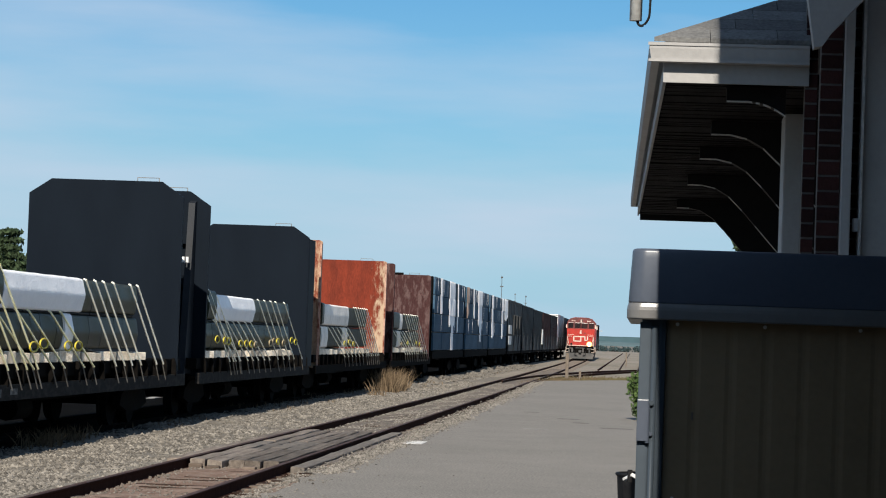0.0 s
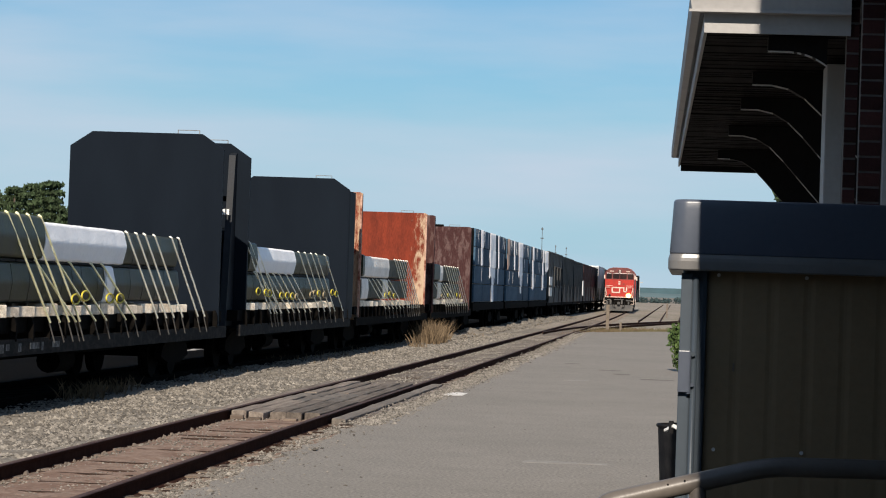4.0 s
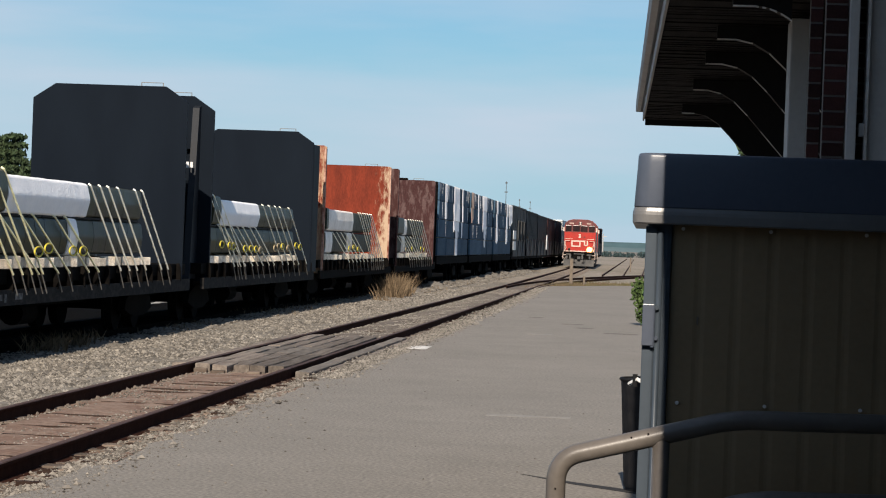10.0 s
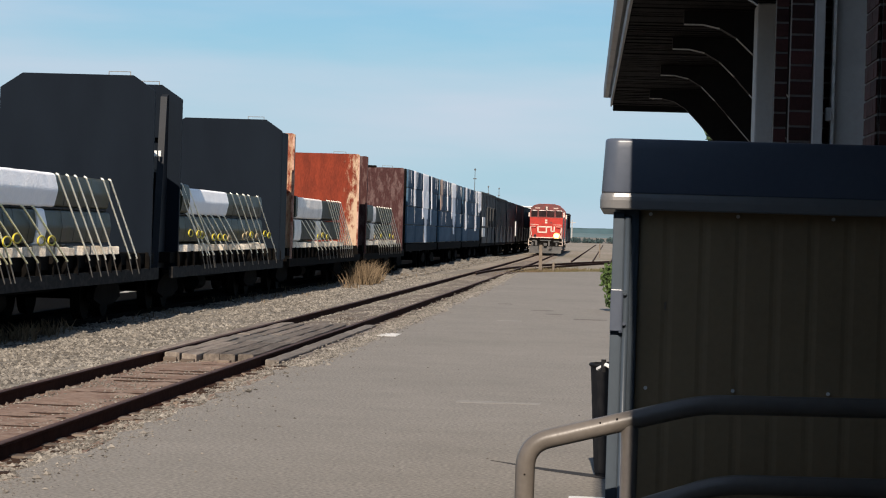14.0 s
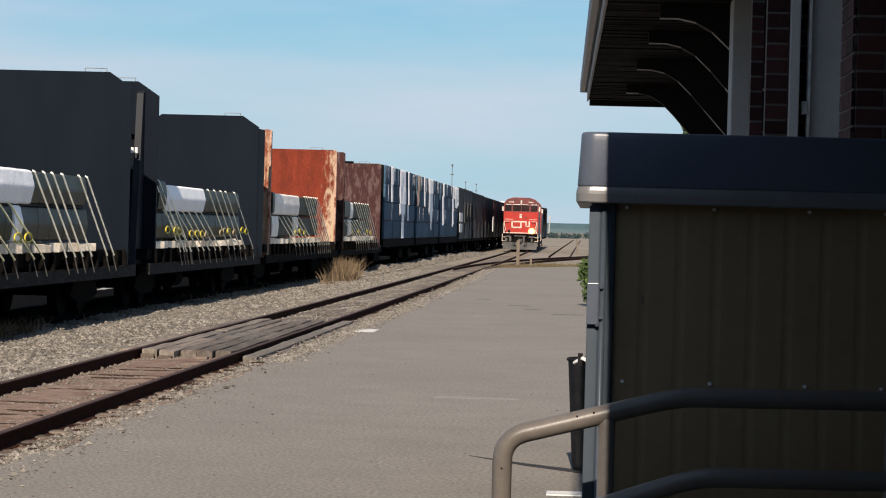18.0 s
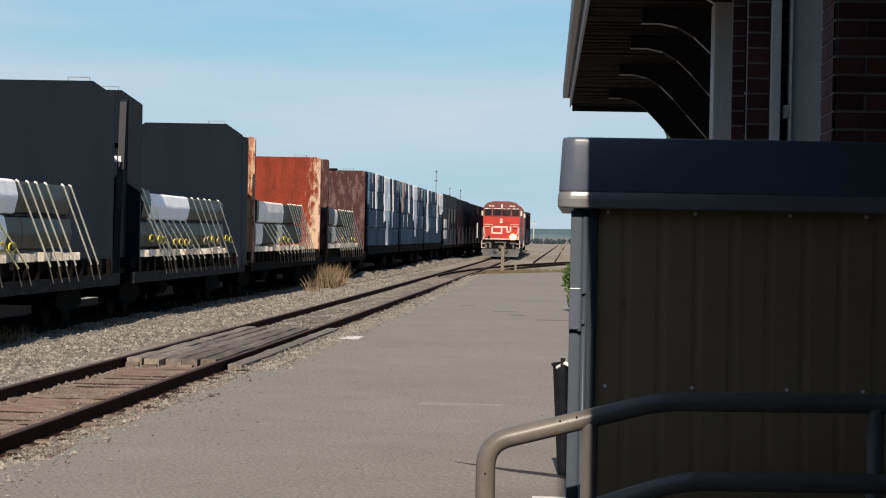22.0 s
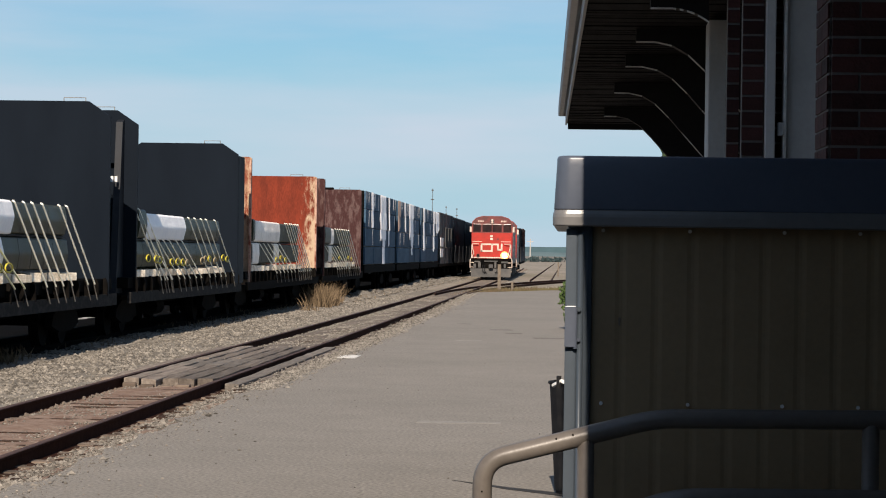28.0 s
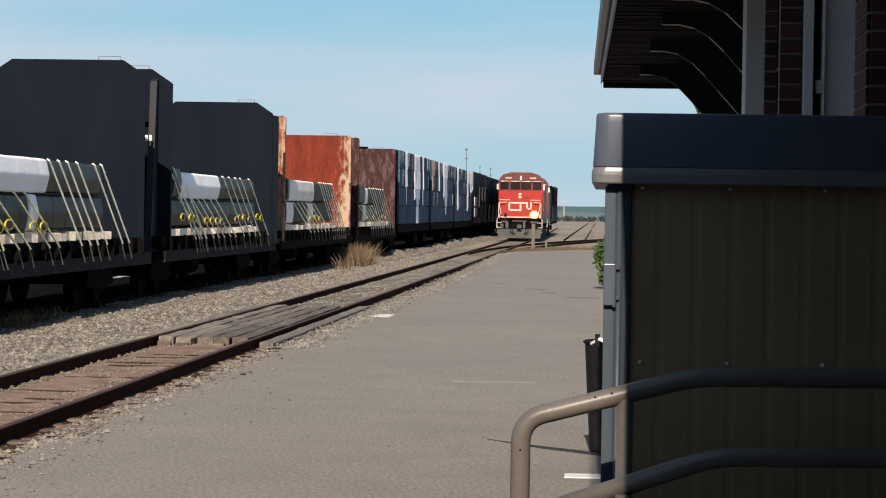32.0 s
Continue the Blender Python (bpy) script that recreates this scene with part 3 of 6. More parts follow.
                g = part("sleeper_gap_strip", gap, GAP, near)
                g.location = (track_x(y), y, -0.006)
        elif y > 100:
            bx(rest, track_x(y) - 1.27, track_x(y) + 1.27, y - 0.11, y + 0.11, -0.2, -0.065)
        y += 0.56 + rng.uniform(-0.05, 0.05)
    tagged(part("far_sleepers", rest, TIE_DARK, near), kind="stuff")
    # splintered sleeper ends lying in the shoulder beside the near rail
    own = random.Random(31)
    for k in range(64):
        y = 15.5 + 21.0 * (k + own.random()) / 64
        u = 0.86 + 0.42 * own.random() ** 1.5
        ln = own.uniform(0.1, 0.34)
        bm = prism(bmesh.new(), ragged(-ln / 2, ln / 2, -0.03, own.uniform(0.02, 0.07), k, 0.022, 5), -0.03, own.uniform(0.004, 0.018), "z")
        chip = part("sleeper_splinter", bm, GAP if k % 3 else TIE, near, "dark splintered sleeper end")
        chip.location = (track_x(y) + u, y, -0.118 + 0.155 * max(0.0, u - 0.82) + 0.006)
        chip.rotation_euler = (0, 0, own.uniform(-0.5, 0.3))
    # clods of dirt along the foot of the far rail
    clods = bmesh.new()
    for k in range(170):
        y = own.uniform(12.0, 34.4)
        c = Vector((track_x(y) - 0.66 + abs(own.gauss(0, 0.05)), y, -0.085 + own.uniform(-0.01, 0.02)))
        w = own.uniform(0.012, 0.034)
        tip = [clods.verts.new(c + Vector((w * own.uniform(0.7, 1.3) * math.cos(j * 1.2566), w * own.uniform(0.7, 1.3) * math.sin(j * 1.2566), -0.02))) for j in range(5)]
        top = [clods.verts.new(v.co.lerp(c, 0.45) + Vector((0, 0, w * own.uniform(0.6, 1.1)))) for v in tip]
        for j in range(5):
            clods.faces.new((tip[j], tip[(j + 1) % 5], top[(j + 1) % 5], top[j]))
        clods.faces.new(top)
    tagged(part("dirt_clods", clods, TIE_DARK, near, "dark brown clods of dirt"), kind="stuff")
    # the track under the wagons
    mid = thing("railway_track", "dark railway track beneath standing wagons", "railway track", kind="structure")
    # rails, sleepers and bed here are coloured near black for the wagons' shade
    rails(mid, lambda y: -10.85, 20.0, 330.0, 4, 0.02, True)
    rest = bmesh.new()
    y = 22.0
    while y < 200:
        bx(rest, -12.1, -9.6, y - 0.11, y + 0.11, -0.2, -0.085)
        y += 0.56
    tagged(part("sleepers", rest, SHADE_BLACK, mid), kind="stuff")
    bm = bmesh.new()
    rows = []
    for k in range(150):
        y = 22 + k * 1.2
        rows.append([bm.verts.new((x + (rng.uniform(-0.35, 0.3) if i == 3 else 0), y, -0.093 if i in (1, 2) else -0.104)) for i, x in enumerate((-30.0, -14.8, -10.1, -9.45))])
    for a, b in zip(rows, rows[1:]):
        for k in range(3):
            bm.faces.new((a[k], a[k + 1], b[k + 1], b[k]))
    part("shade_black_bed", bm, SHADE_BLACK, mid, "track bed coloured near black for the shade of the wagons")
    # a siding that leaves to the right, and yard tracks beyond
    side = thing("railway_track", "rusty siding curving away from the main track", "railway track", kind="structure")
    rails(side, lambda y: track_x(112) + 0.2 + 0.00105 * max(0, y - 108) ** 2, 112.0, 190.0, 30, 0.05)
    for cx, slope in ((-2.4, -0.003), (0.4, 0.002)):
        yard = thing("railway_track", "distant yard track across dusty ground", "railway track", kind="structure")
        rails(yard, lambda y, cx=cx, s=slope: cx + s * (y - 170), 176.0, 520.0, 6, 0.05)


make_tracks()


def make_crossing():
    c = thing("plank_crossing", "weathered grey timber plank crossing over the track", "crossing", at=(0, 0, 0))
    rng = random.Random(5)

    def plank(x0, x1, y0, y1, z, wood=PLANK):
        # slightly warped board with a worn, uneven end
        bm = bmesh.new()
        n = 5
        dz = [rng.uniform(-0.01, 0.008) for _ in range(n + 1)]
        tilt = rng.uniform(-0.005, 0.005)
        rows = []
        for k in range(n + 1):
            y = y0 + (y1 - y0) * k / n
            e = rng.uniform(-0.05, 0.05) if k in (0, n) else 0
            w = rng.uniform(-0.006, 0.006)
            rows.append([bm.verts.new(v) for v in ((x0 + w, y + e, -0.09), (x1 + w, y - e, -0.09), (x1 + w, y - e, z + dz[k] + tilt - 0.01), (x1 + w - 0.012, y - e, z + dz[k] + tilt), (x0 + w + 0.012, y + e, z + dz[k] - tilt), (x0 + w, y + e, z + dz[k] - tilt - 0.01))])
        for p, q in zip(rows, rows[1:]):
            for k in range(6):
                bm.faces.new((p[k], p[(k + 1) % 6], q[(k + 1) % 6], q[k]))
        bm.faces.new(rows[0])
        bm.faces.new(rows[-1])
        part("plank", bm, wood, c)

    xs = np.linspace(-6.44, -5.13, 6)
    for k in range(5):
        cuts = [(34.75, 34.68, 35.0, 34.8, 34.9)[k], 38.9 + rng.uniform(-0.4, 0.4), 41.3 + rng.uniform(-0.4, 0.4), 46.9 + rng.uniform(-0.4, 0.4)]
        for j, (ya, yb) in enumerate(zip(cuts, cuts[1:])):
            plank(xs[k] + 0.016, xs[k + 1] - 0.018, ya, yb - 0.02, 0.035, PLANK_DARK if j == 1 and k < 4 else PLANK)
    for k in range(5):
        part("end_block", box_bm(xs[k] + 0.03, xs[k + 1] - 0.04, 34.45 + rng.uniform(0, 0.12), 34.66, -0.1, -0.035 + rng.uniform(-0.02, 0.02), 0.015), TIE, c, "pale broken end timber")
    for k, (x0, x1) in enumerate(((-4.93, -4.72), (-4.66, -4.46))):
        y = 34.45 + 1.3 * k
        while y < 45.5:
            y1 = y + rng.uniform(3.8, 5.2)
            plank(x0, x1, y, y1 - 0.06, -0.012 - 0.015 * k, PLANK_DARK if k == 0 else PLANK)
            y = y1
    y = 35.2
    while y < 46.0:
        plank(-6.84, -6.62, y, y + 3.9, 0.015)
        y += 4.05


make_crossing()


# ---------------------------------------------------------------- wagons
WAGON_X = -10.85


def truck(parent, y, z0=0.02):
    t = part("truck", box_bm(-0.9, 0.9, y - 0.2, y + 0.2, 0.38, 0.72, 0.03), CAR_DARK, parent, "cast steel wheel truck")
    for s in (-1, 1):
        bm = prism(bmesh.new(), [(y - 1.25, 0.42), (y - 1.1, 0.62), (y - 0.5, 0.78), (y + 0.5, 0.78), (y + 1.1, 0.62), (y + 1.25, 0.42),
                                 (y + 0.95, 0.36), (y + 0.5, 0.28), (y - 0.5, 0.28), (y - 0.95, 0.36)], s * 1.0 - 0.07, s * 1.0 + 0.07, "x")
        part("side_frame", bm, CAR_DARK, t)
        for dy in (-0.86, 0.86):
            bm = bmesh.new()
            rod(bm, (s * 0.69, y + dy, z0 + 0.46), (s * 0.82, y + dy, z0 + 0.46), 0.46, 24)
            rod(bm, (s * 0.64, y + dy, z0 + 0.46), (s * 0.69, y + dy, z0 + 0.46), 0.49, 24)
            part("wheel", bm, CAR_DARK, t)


def bulkhead(parent, y, outward, material, top, chamfer, edge=None, name="bulkhead"):
    """Steel end wall; the smooth face looks along -outward, the posts stand on the outer side."""
    w = 1.575
    c = chamfer
    out = [(-w, 0.9), (w, 0.9), (w, top - 0.3 * c - 0.001), (w - 0.42 * c - 0.03, top), (-w + 0.42 * c + 0.03, top), (-w, top - 0.3 * c - 0.001)]
    b = part(name, prism(bmesh.new(), out, min(y, y + 0.09 * outward), max(y, y + 0.09 * outward)), material, parent)
    # outer frame: posts, ribs and sloping braces
    for x in (-1.22, -0.42, 0.42, 1.22):
        d = 0.55 if abs(x) > 1 else 0.35
        prof = [(y + 0.1 * outward, 0.95), (y + 0.85 * d / 0.55 * outward, 0.95), (y + 0.75 * d / 0.55 * outward, 1.6), (y + 0.32 * outward, top - 0.26), (y + 0.1 * outward, top - 0.2)]
        part("post", prism(bmesh.new(), prof, x - 0.07, x + 0.07, "x"), edge or CAR_POST, b)
    for z in (1.9, 2.8, 3.7):
        part("rib", box_bm(-1.2, 1.2, min(y + 0.1 * outward, y + 0.26 * outward), max(y + 0.1 * outward, y + 0.26 * outward), z, z + 0.12), edge or material, b)
    if edge:
        for x in (-w - 0.004, w - 0.05):
            part("edge_strip", box_bm(x, x + 0.054, min(y, y + 0.2 * outward) - 0.006, max(y, y + 0.2 * outward), 0.95, top - 0.1), edge, b)
    bm = bmesh.new()
    tube(bm, [(0.62, y + 0.04 * outward, top - 0.01), (0.62, y + 0.04 * outward, top + 0.07), (1.06, y + 0.04 * outward, top + 0.07), (1.06, y + 0.04 * outward, top - 0.01)], 0.011, 6)
    part("grab_iron", bm, CHAIN, b, "thin grey grab iron")
    return b


def flat_car(y0, length, label, paint, frame_paint, top=4.83, chamfer=1.0, near_end=True, edge=None, bolsters=2.6, marks=0):
    car = thing("bulkhead_flatcar", label, "rail wagon", "standing wagons", (WAGON_X, y0, 0))
    L = length
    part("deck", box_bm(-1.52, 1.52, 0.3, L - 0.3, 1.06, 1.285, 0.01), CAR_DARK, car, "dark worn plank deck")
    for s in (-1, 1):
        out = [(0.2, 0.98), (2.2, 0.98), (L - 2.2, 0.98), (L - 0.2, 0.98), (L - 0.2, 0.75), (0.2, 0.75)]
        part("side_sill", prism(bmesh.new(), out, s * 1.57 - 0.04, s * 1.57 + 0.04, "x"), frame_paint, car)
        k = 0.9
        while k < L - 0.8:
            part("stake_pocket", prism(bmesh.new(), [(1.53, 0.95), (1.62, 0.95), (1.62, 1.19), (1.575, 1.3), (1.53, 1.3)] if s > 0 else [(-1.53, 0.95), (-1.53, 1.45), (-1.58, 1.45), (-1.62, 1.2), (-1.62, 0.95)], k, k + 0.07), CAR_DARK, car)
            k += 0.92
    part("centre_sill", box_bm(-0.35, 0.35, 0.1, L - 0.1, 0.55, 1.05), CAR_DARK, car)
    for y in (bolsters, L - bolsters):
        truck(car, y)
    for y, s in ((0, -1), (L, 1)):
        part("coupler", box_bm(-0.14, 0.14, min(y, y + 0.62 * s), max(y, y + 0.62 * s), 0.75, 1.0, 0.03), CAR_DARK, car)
    for k in range(marks):
        wd = (0.5, 0.16, 0.16, 0.5, 0.12, 0.4)[k % 6]
        part("stencil_bar", box_bm(1.611, 1.614, 2.6 + k * 0.62, 2.6 + k * 0.62 + wd, 0.8 + 0.03 * (k % 2), 0.92), STENCIL, car, "worn white stencil bar")
    part("brake_cylinder", rod(bmesh.new(), (0.6, L / 2 - 0.5, 0.5), (0.6, L / 2 + 0.5, 0.5), 0.2, 12), CAR_DARK, car)
    if near_end:
        b = bulkhead(car, 1.0, -1, paint, top, chamfer, edge, "near_bulkhead")
    far = bulkhead(car, L - 0.95, 1, paint, top, chamfer, edge, "far_bulkhead")
    return car


def pipe_load(y0, y1, deck_x, white, second_white, straps_up, straps_low, rings, matt=None):
    """Two layers of stout coated cylinders on timber blocking, held by slanting tie-downs."""
    r = 0.325

    def bundle(c0, c1, grow=0.0, lean=0.0, high=0.315):
        """A long wrapped bundle: six-sided with softened corners, widest at mid height."""
        mid, edge = (0.355, 0.308) if y0 < 60 else (0.345, 0.336)
        corner = [(mid + lean, 0.0), (edge, high), (-edge, high), (-mid, 0.0), (-edge, -high), (edge, -high)]
        ring = []
        for k, (u, v) in enumerate(corner):
            c, p, n = Vector((u, v)), Vector(corner[k - 1]), Vector(corner[(k + 1) % 6])
            a, b = c.lerp(p, 0.17), c.lerp(n, 0.17)
            for t in (0.0, 0.25, 0.5, 0.75, 1.0):
                w = a * (1 - t) ** 2 + c * 2 * t * (1 - t) + b * t * t
                ring.append((w.x * (1 + grow / 0.34), w.y * (1 + grow / 0.31)))
        return prism(bmesh.new(), ring, c0, c1)

    def crumpled(c0, c1, grow, lean, high):
        """The wrap over a bundle: a sheet with many small uneven pleats across its length."""
        bm = bundle(0.0, 1.0, grow, lean, high)
        line_up = [(v.co.x, v.co.z) for v in bm.verts if v.co.y < 0.5]
        bm.free()
        rim = []
        for (ua, va), (ub, vb) in zip(line_up, line_up[1:] + line_up[:1]):
            m = max(1, int(math.hypot(ub - ua, vb - va) / 0.015))
            rim += [(ua + (ub - ua) * j / m, va + (vb - va) * j / m) for j in range(m)]
        bm = bmesh.new()
        n = int((c1 - c0) / 0.0085)
        rows = []
        for k in range(n + 1):
            y = c0 + (c1 - c0) * k / n
            row = []
            for u, v in rim:
                h = 0.0028 * noise.noise((y * 62, v * 38, u * 38)) + 0.006 * noise.noise((y * 2.5, v * 3, u * 3))
                s = 1 + h / 0.33
                row.append(bm.verts.new((u * s, y + 0.05 * v * (k < 2), v * s)))
            rows.append(row)
        for p, q in zip(rows, rows[1:]):
            for k in range(len(rim)):
                bm.faces.new((p[k], p[(k + 1) % len(rim)], q[(k + 1) % len(rim)], q[k]))
        bm.faces.new(rows[0])
        bm.faces.new(rows[-1])
        return bm

    def rope(pts, r):
        """A ribbed lashing along straight runs."""
        line_pts = []
        for a, b in zip(pts, pts[1:]):
            a, b = Vector(a), Vector(b)
            n = max(1, int((b - a).length / 0.014))
            line_pts += [a.lerp(b, k / n) for k in range(n)]
        line_pts.append(Vector(pts[-1]))
        bm = bmesh.new()
        rings = []
        for k, p in enumerate(line_pts):
            d = (line_pts[min(k + 1, len(line_pts) - 1)] - line_pts[max(k - 1, 0)]).normalized()
            u = d.cross(Vector((1, 0, 0))).normalized()
            v = d.cross(u)
            rr = r * (1.16 if k % 2 else 0.86)
            rings.append([bm.verts.new(p + rr * (math.cos(j * math.tau / 7) * u + math.sin(j * math.tau / 7) * v)) for j in range(7)])
        for p, q in zip(rings, rings[1:]):
            for j in range(7):
                bm.faces.new((p[j], p[(j + 1) % 7], q[(j + 1) % 7], q[j]))
        bm.faces.new(rings[0])
        bm.faces.new(rings[-1])
        return bm

    side = deck_x + 1.55
    rng = random.Random(int(y0 * 10))
    raised = 0.06 if y0 > 60 else 0.0
    for layer, z in ((0, 1.475 + r), (1, 1.475 + r * 2 - 0.05 + r + raised)):
        n = 4
        for k in range(n):
            x = side - 0.4 - k * 0.765
            e = 0.0 if layer == 0 else -0.15
            p = thing("steel_cylinder", "dark glossy coated cylinder strapped on a flatcar" if not (k == 0) else
                      "dark glossy coated cylinder with a white wrapped length", "pipe", "loaded cylinders", (x, y0, z - ((0.015 if layer else 0.02) if k == 0 and y0 < 60 else 0.0)))
            # the outer upper tier is two lengths laid end to end, the first one proud of the second
            tall = 0.3 if y0 > 60 else 0.315 if k else 0.278 if layer else 0.292
            cut = white[0][0] - y0 - 0.04 if layer and k == 0 and white else 0.0
            part("shell", bundle(cut, y1 - y0 + e, high=tall), PIPE_DARK if y0 < 60 else PIPE_OLIVE, p)
            if cut > 0.3:
                q = thing("steel_cylinder", "short dark coated cylinder laid before a white wrapped one", "pipe", "loaded cylinders", (x + 0.05, y0, z + 0.035))
                part("shell", bundle(0, cut - 0.05), PIPE_DARK, q)
                part("end_cap", bundle(cut - 0.062, cut - 0.03, -0.02), RUBBER, q)
            for c, s in ((cut + 0.012, -1), (y1 - y0 + e - 0.012, 1)):
                part("end_cap", bundle(min(c, c + 0.03 * s), max(c, c + 0.03 * s), -0.02, high=tall), RUBBER, p)
            # creases of the wrapping film
            if k == 0:
                fold = rng.uniform(0.5, 0.9)
                while fold < y1 - y0 - 0.5:
                    if fold > cut + 0.2:
                        part("film_crease", bundle(fold, fold + rng.uniform(0.012, 0.03), 0.004, high=tall), PIPE_DARK, p)
                    fold += rng.uniform(0.5, 1.3)
            for w0, w1 in (white if layer else second_white) if k == 0 else ():
                part("wrap", crumpled(w0 - y0, w1 - y0, 0.018, 0.02, tall), matt or PIPE_WHITE, p, "white wrapping sheet")
    # spacer strips in black, which stand in for the shadow between the tiers
    low, high = (2.114, 2.149) if raised else (2.07, 2.108)
    k = y0 + 0.05
    while k < y1 - 0.9:
        ob = mesh_object("tier_shadow_spacer", box_bm(-1.42 if raised else 0.87, 1.452, k, k + 0.86, low, high, 0.006), RUBBER)
        ob.location = (deck_x, 0, 0)
        tagged(ob, "black spacer strip standing in for the shadow between two tiers", "timber", "load blocking")
        k += 0.9
    for x in (-1.36, -0.45, 0.45, 1.36):
        k = y0 - 0.1
        while k < y1 + 0.2:
            ln = 0.72
            ob = mesh_object("timber_block", box_bm(-0.13, 0.13 + rng.uniform(0.0, 0.05), 0, ln - rng.uniform(0.24, 0.38), 1.287, 1.475 - rng.uniform(0, 0.06), 0.012), TIMBER)
            ob.rotation_euler = (0, 0, -rng.uniform(0.1, 0.36) if x > 1 else 0)
            ob.location = (deck_x + x + rng.uniform(-0.02, 0.02), k, 0)
            tagged(ob, "raw timber blocking beam under the load", "timber", "load blocking")
            k += ln
    for group, ztop in ((straps_up, 1.475 + r * 4 - 0.045 + raised), (straps_low, 1.475 + 2 * r - 0.015)):
        for ya, yb in group:
            over = 0.01
            if group is straps_up and y0 < 60:
                over = 0.045 if white and ya < white[0][0] - 0.1 else -0.045
            s = thing("tie_down_strap", "taut pale yellow tie-down slanting to the wagon side", "strap", "tie-downs", (deck_x, 0, 0))
            bm = rope([(1.47, ya - 0.005, ztop + over - 0.012), (1.51, ya, ztop + over - 0.035), (1.66, yb, 1.2)], 0.0155 if y0 < 50 else 0.0135)
            part("webbing", bm, STRAP_YELLOW if y0 < 40 and (group is straps_low or over > 0.02) else STRAP, s)
            part("lower_chain", rod(bmesh.new(), (1.637, yb + 0.02, 1.2), (1.65, yb + 0.32, 0.9), 0.011, 5), CHAIN, s, "dull grey chain below the deck edge")
    for y, z in rings:
        bm = bmesh.new()
        tube(bm, [(1.64, y + 0.25 * math.cos(a), z + 0.075 * math.sin(a)) for a in np.linspace(0, math.tau, 16, endpoint=False)], 0.015, 6, closed=True)
        ob = mesh_object("winch_ring", bm, RING if (int(y * 7) % 4) else RING_PALE, True)
        ob.location = (deck_x, 0, 0)
        tagged(ob, "yellow ring hanging on a tie-down" if (int(y * 7) % 4) else "faded tan ring hanging on a tie-down", "ring", "tie-down rings")


def strap_set(ys, run):
    return [(y, y + run) for y in ys]


def make_wagons():
    flat_car(29.6, 19.65, "black bulkhead flatcar loaded with strapped dark cylinders", CAR_BLACK, CAR_SILL, near_end=False, marks=6)
    pipe_load(31.0, 44.75, WAGON_X, [(35.0, 40.2)], [(38.9, 39.5)],
              strap_set([33.0, 33.55, 34.1, 34.76, 40.31, 41.04, 41.69, 42.47, 43.9, 44.55], 1.95),
              strap_set([34.6, 35.84, 36.58, 37.94, 38.66], 1.85),
              [(36.47, 1.54), (37.09, 1.59), (38.7, 1.55), (39.42, 1.55)])
    car_2 = flat_car(50.45, 17.35, "black bulkhead flatcar with matching load of dark cylinders", CAR_BLACK, CAR_SILL)
    part("side_plate", box_bm(1.5, 1.6, 16.45, 17.55, 0.98, 4.49, 0.01), CAR_BLACK, car_2)
    for k in range(2):
        part("number_bar", box_bm(1.125 + k * 0.085, 1.18 + k * 0.085, 0.28, 0.3, 3.29, 3.41), WHITE_PAINT, car_2, "white stencil bar")
    pipe_load(51.9, 64.2, WAGON_X, [(52.9, 58.2)], [],
              strap_set([51.5, 52.0, 52.85, 58.77, 59.75, 60.77, 61.6, 63.1], 2.6),
              strap_set([52.76, 53.4, 54.44, 55.2, 55.99, 56.96, 57.79], 2.2),
              [(52.49, 1.69), (53.51, 1.67), (53.96, 1.65), (55.59, 1.6), (56.39, 1.6), (57.14, 1.59), (57.82, 1.57), (60.13, 1.62), (60.68, 1.66), (61.35, 1.66), (62.34, 1.62), (63.74, 1.69), (64.49, 1.65)])
    car_3 = flat_car(68.75, 19.6, "rusted red bulkhead flatcar with pale flaking edges", CAR_RUST_WALL, CAR_DARK, 4.58, 0.12, edge=CAR_RUST_EDGE)
    pipe_load(70.5, 82.4, WAGON_X, [(71.0, 77.0)], [(70.6, 72.0), (75.6, 76.8)], strap_set([78.5, 79.1, 79.8, 80.4, 81.1, 81.7, 82.2], 2.9), strap_set([72.2, 73.2, 74.2, 75.2, 76.2, 77.2], 3.1),
              [(75.3, 1.62), (76.4, 1.66), (77.6, 1.6)], PIPE_GREY)
    car_4 = flat_car(89.4, 17.3, "faded maroon bulkhead flatcar with scuffed paint", CAR_MAROON, CAR_DARK, 4.6, 0.12, edge=CAR_MAROON)
    part("top_cap", box_bm(-1.45, 0.35, 16.3, 16.62, 4.6, 4.68, 0.02), CAR_DARK, car_4, "dark cap along the top edge")
    pipe_load(91.0, 101.6, WAGON_X, [(93.2, 94.4)], [(92.6, 93.8)], strap_set([95.2, 96.1, 97.0, 98.0, 98.9, 99.8, 100.8], 3.4), strap_set([91.2, 92.1, 93.0, 94.0, 95.0, 96.2], 3.6), [(93.2, 1.6), (95.6, 1.64), (99.4, 1.64), (100.8, 1.6)], PIPE_GREY)


make_wagons()


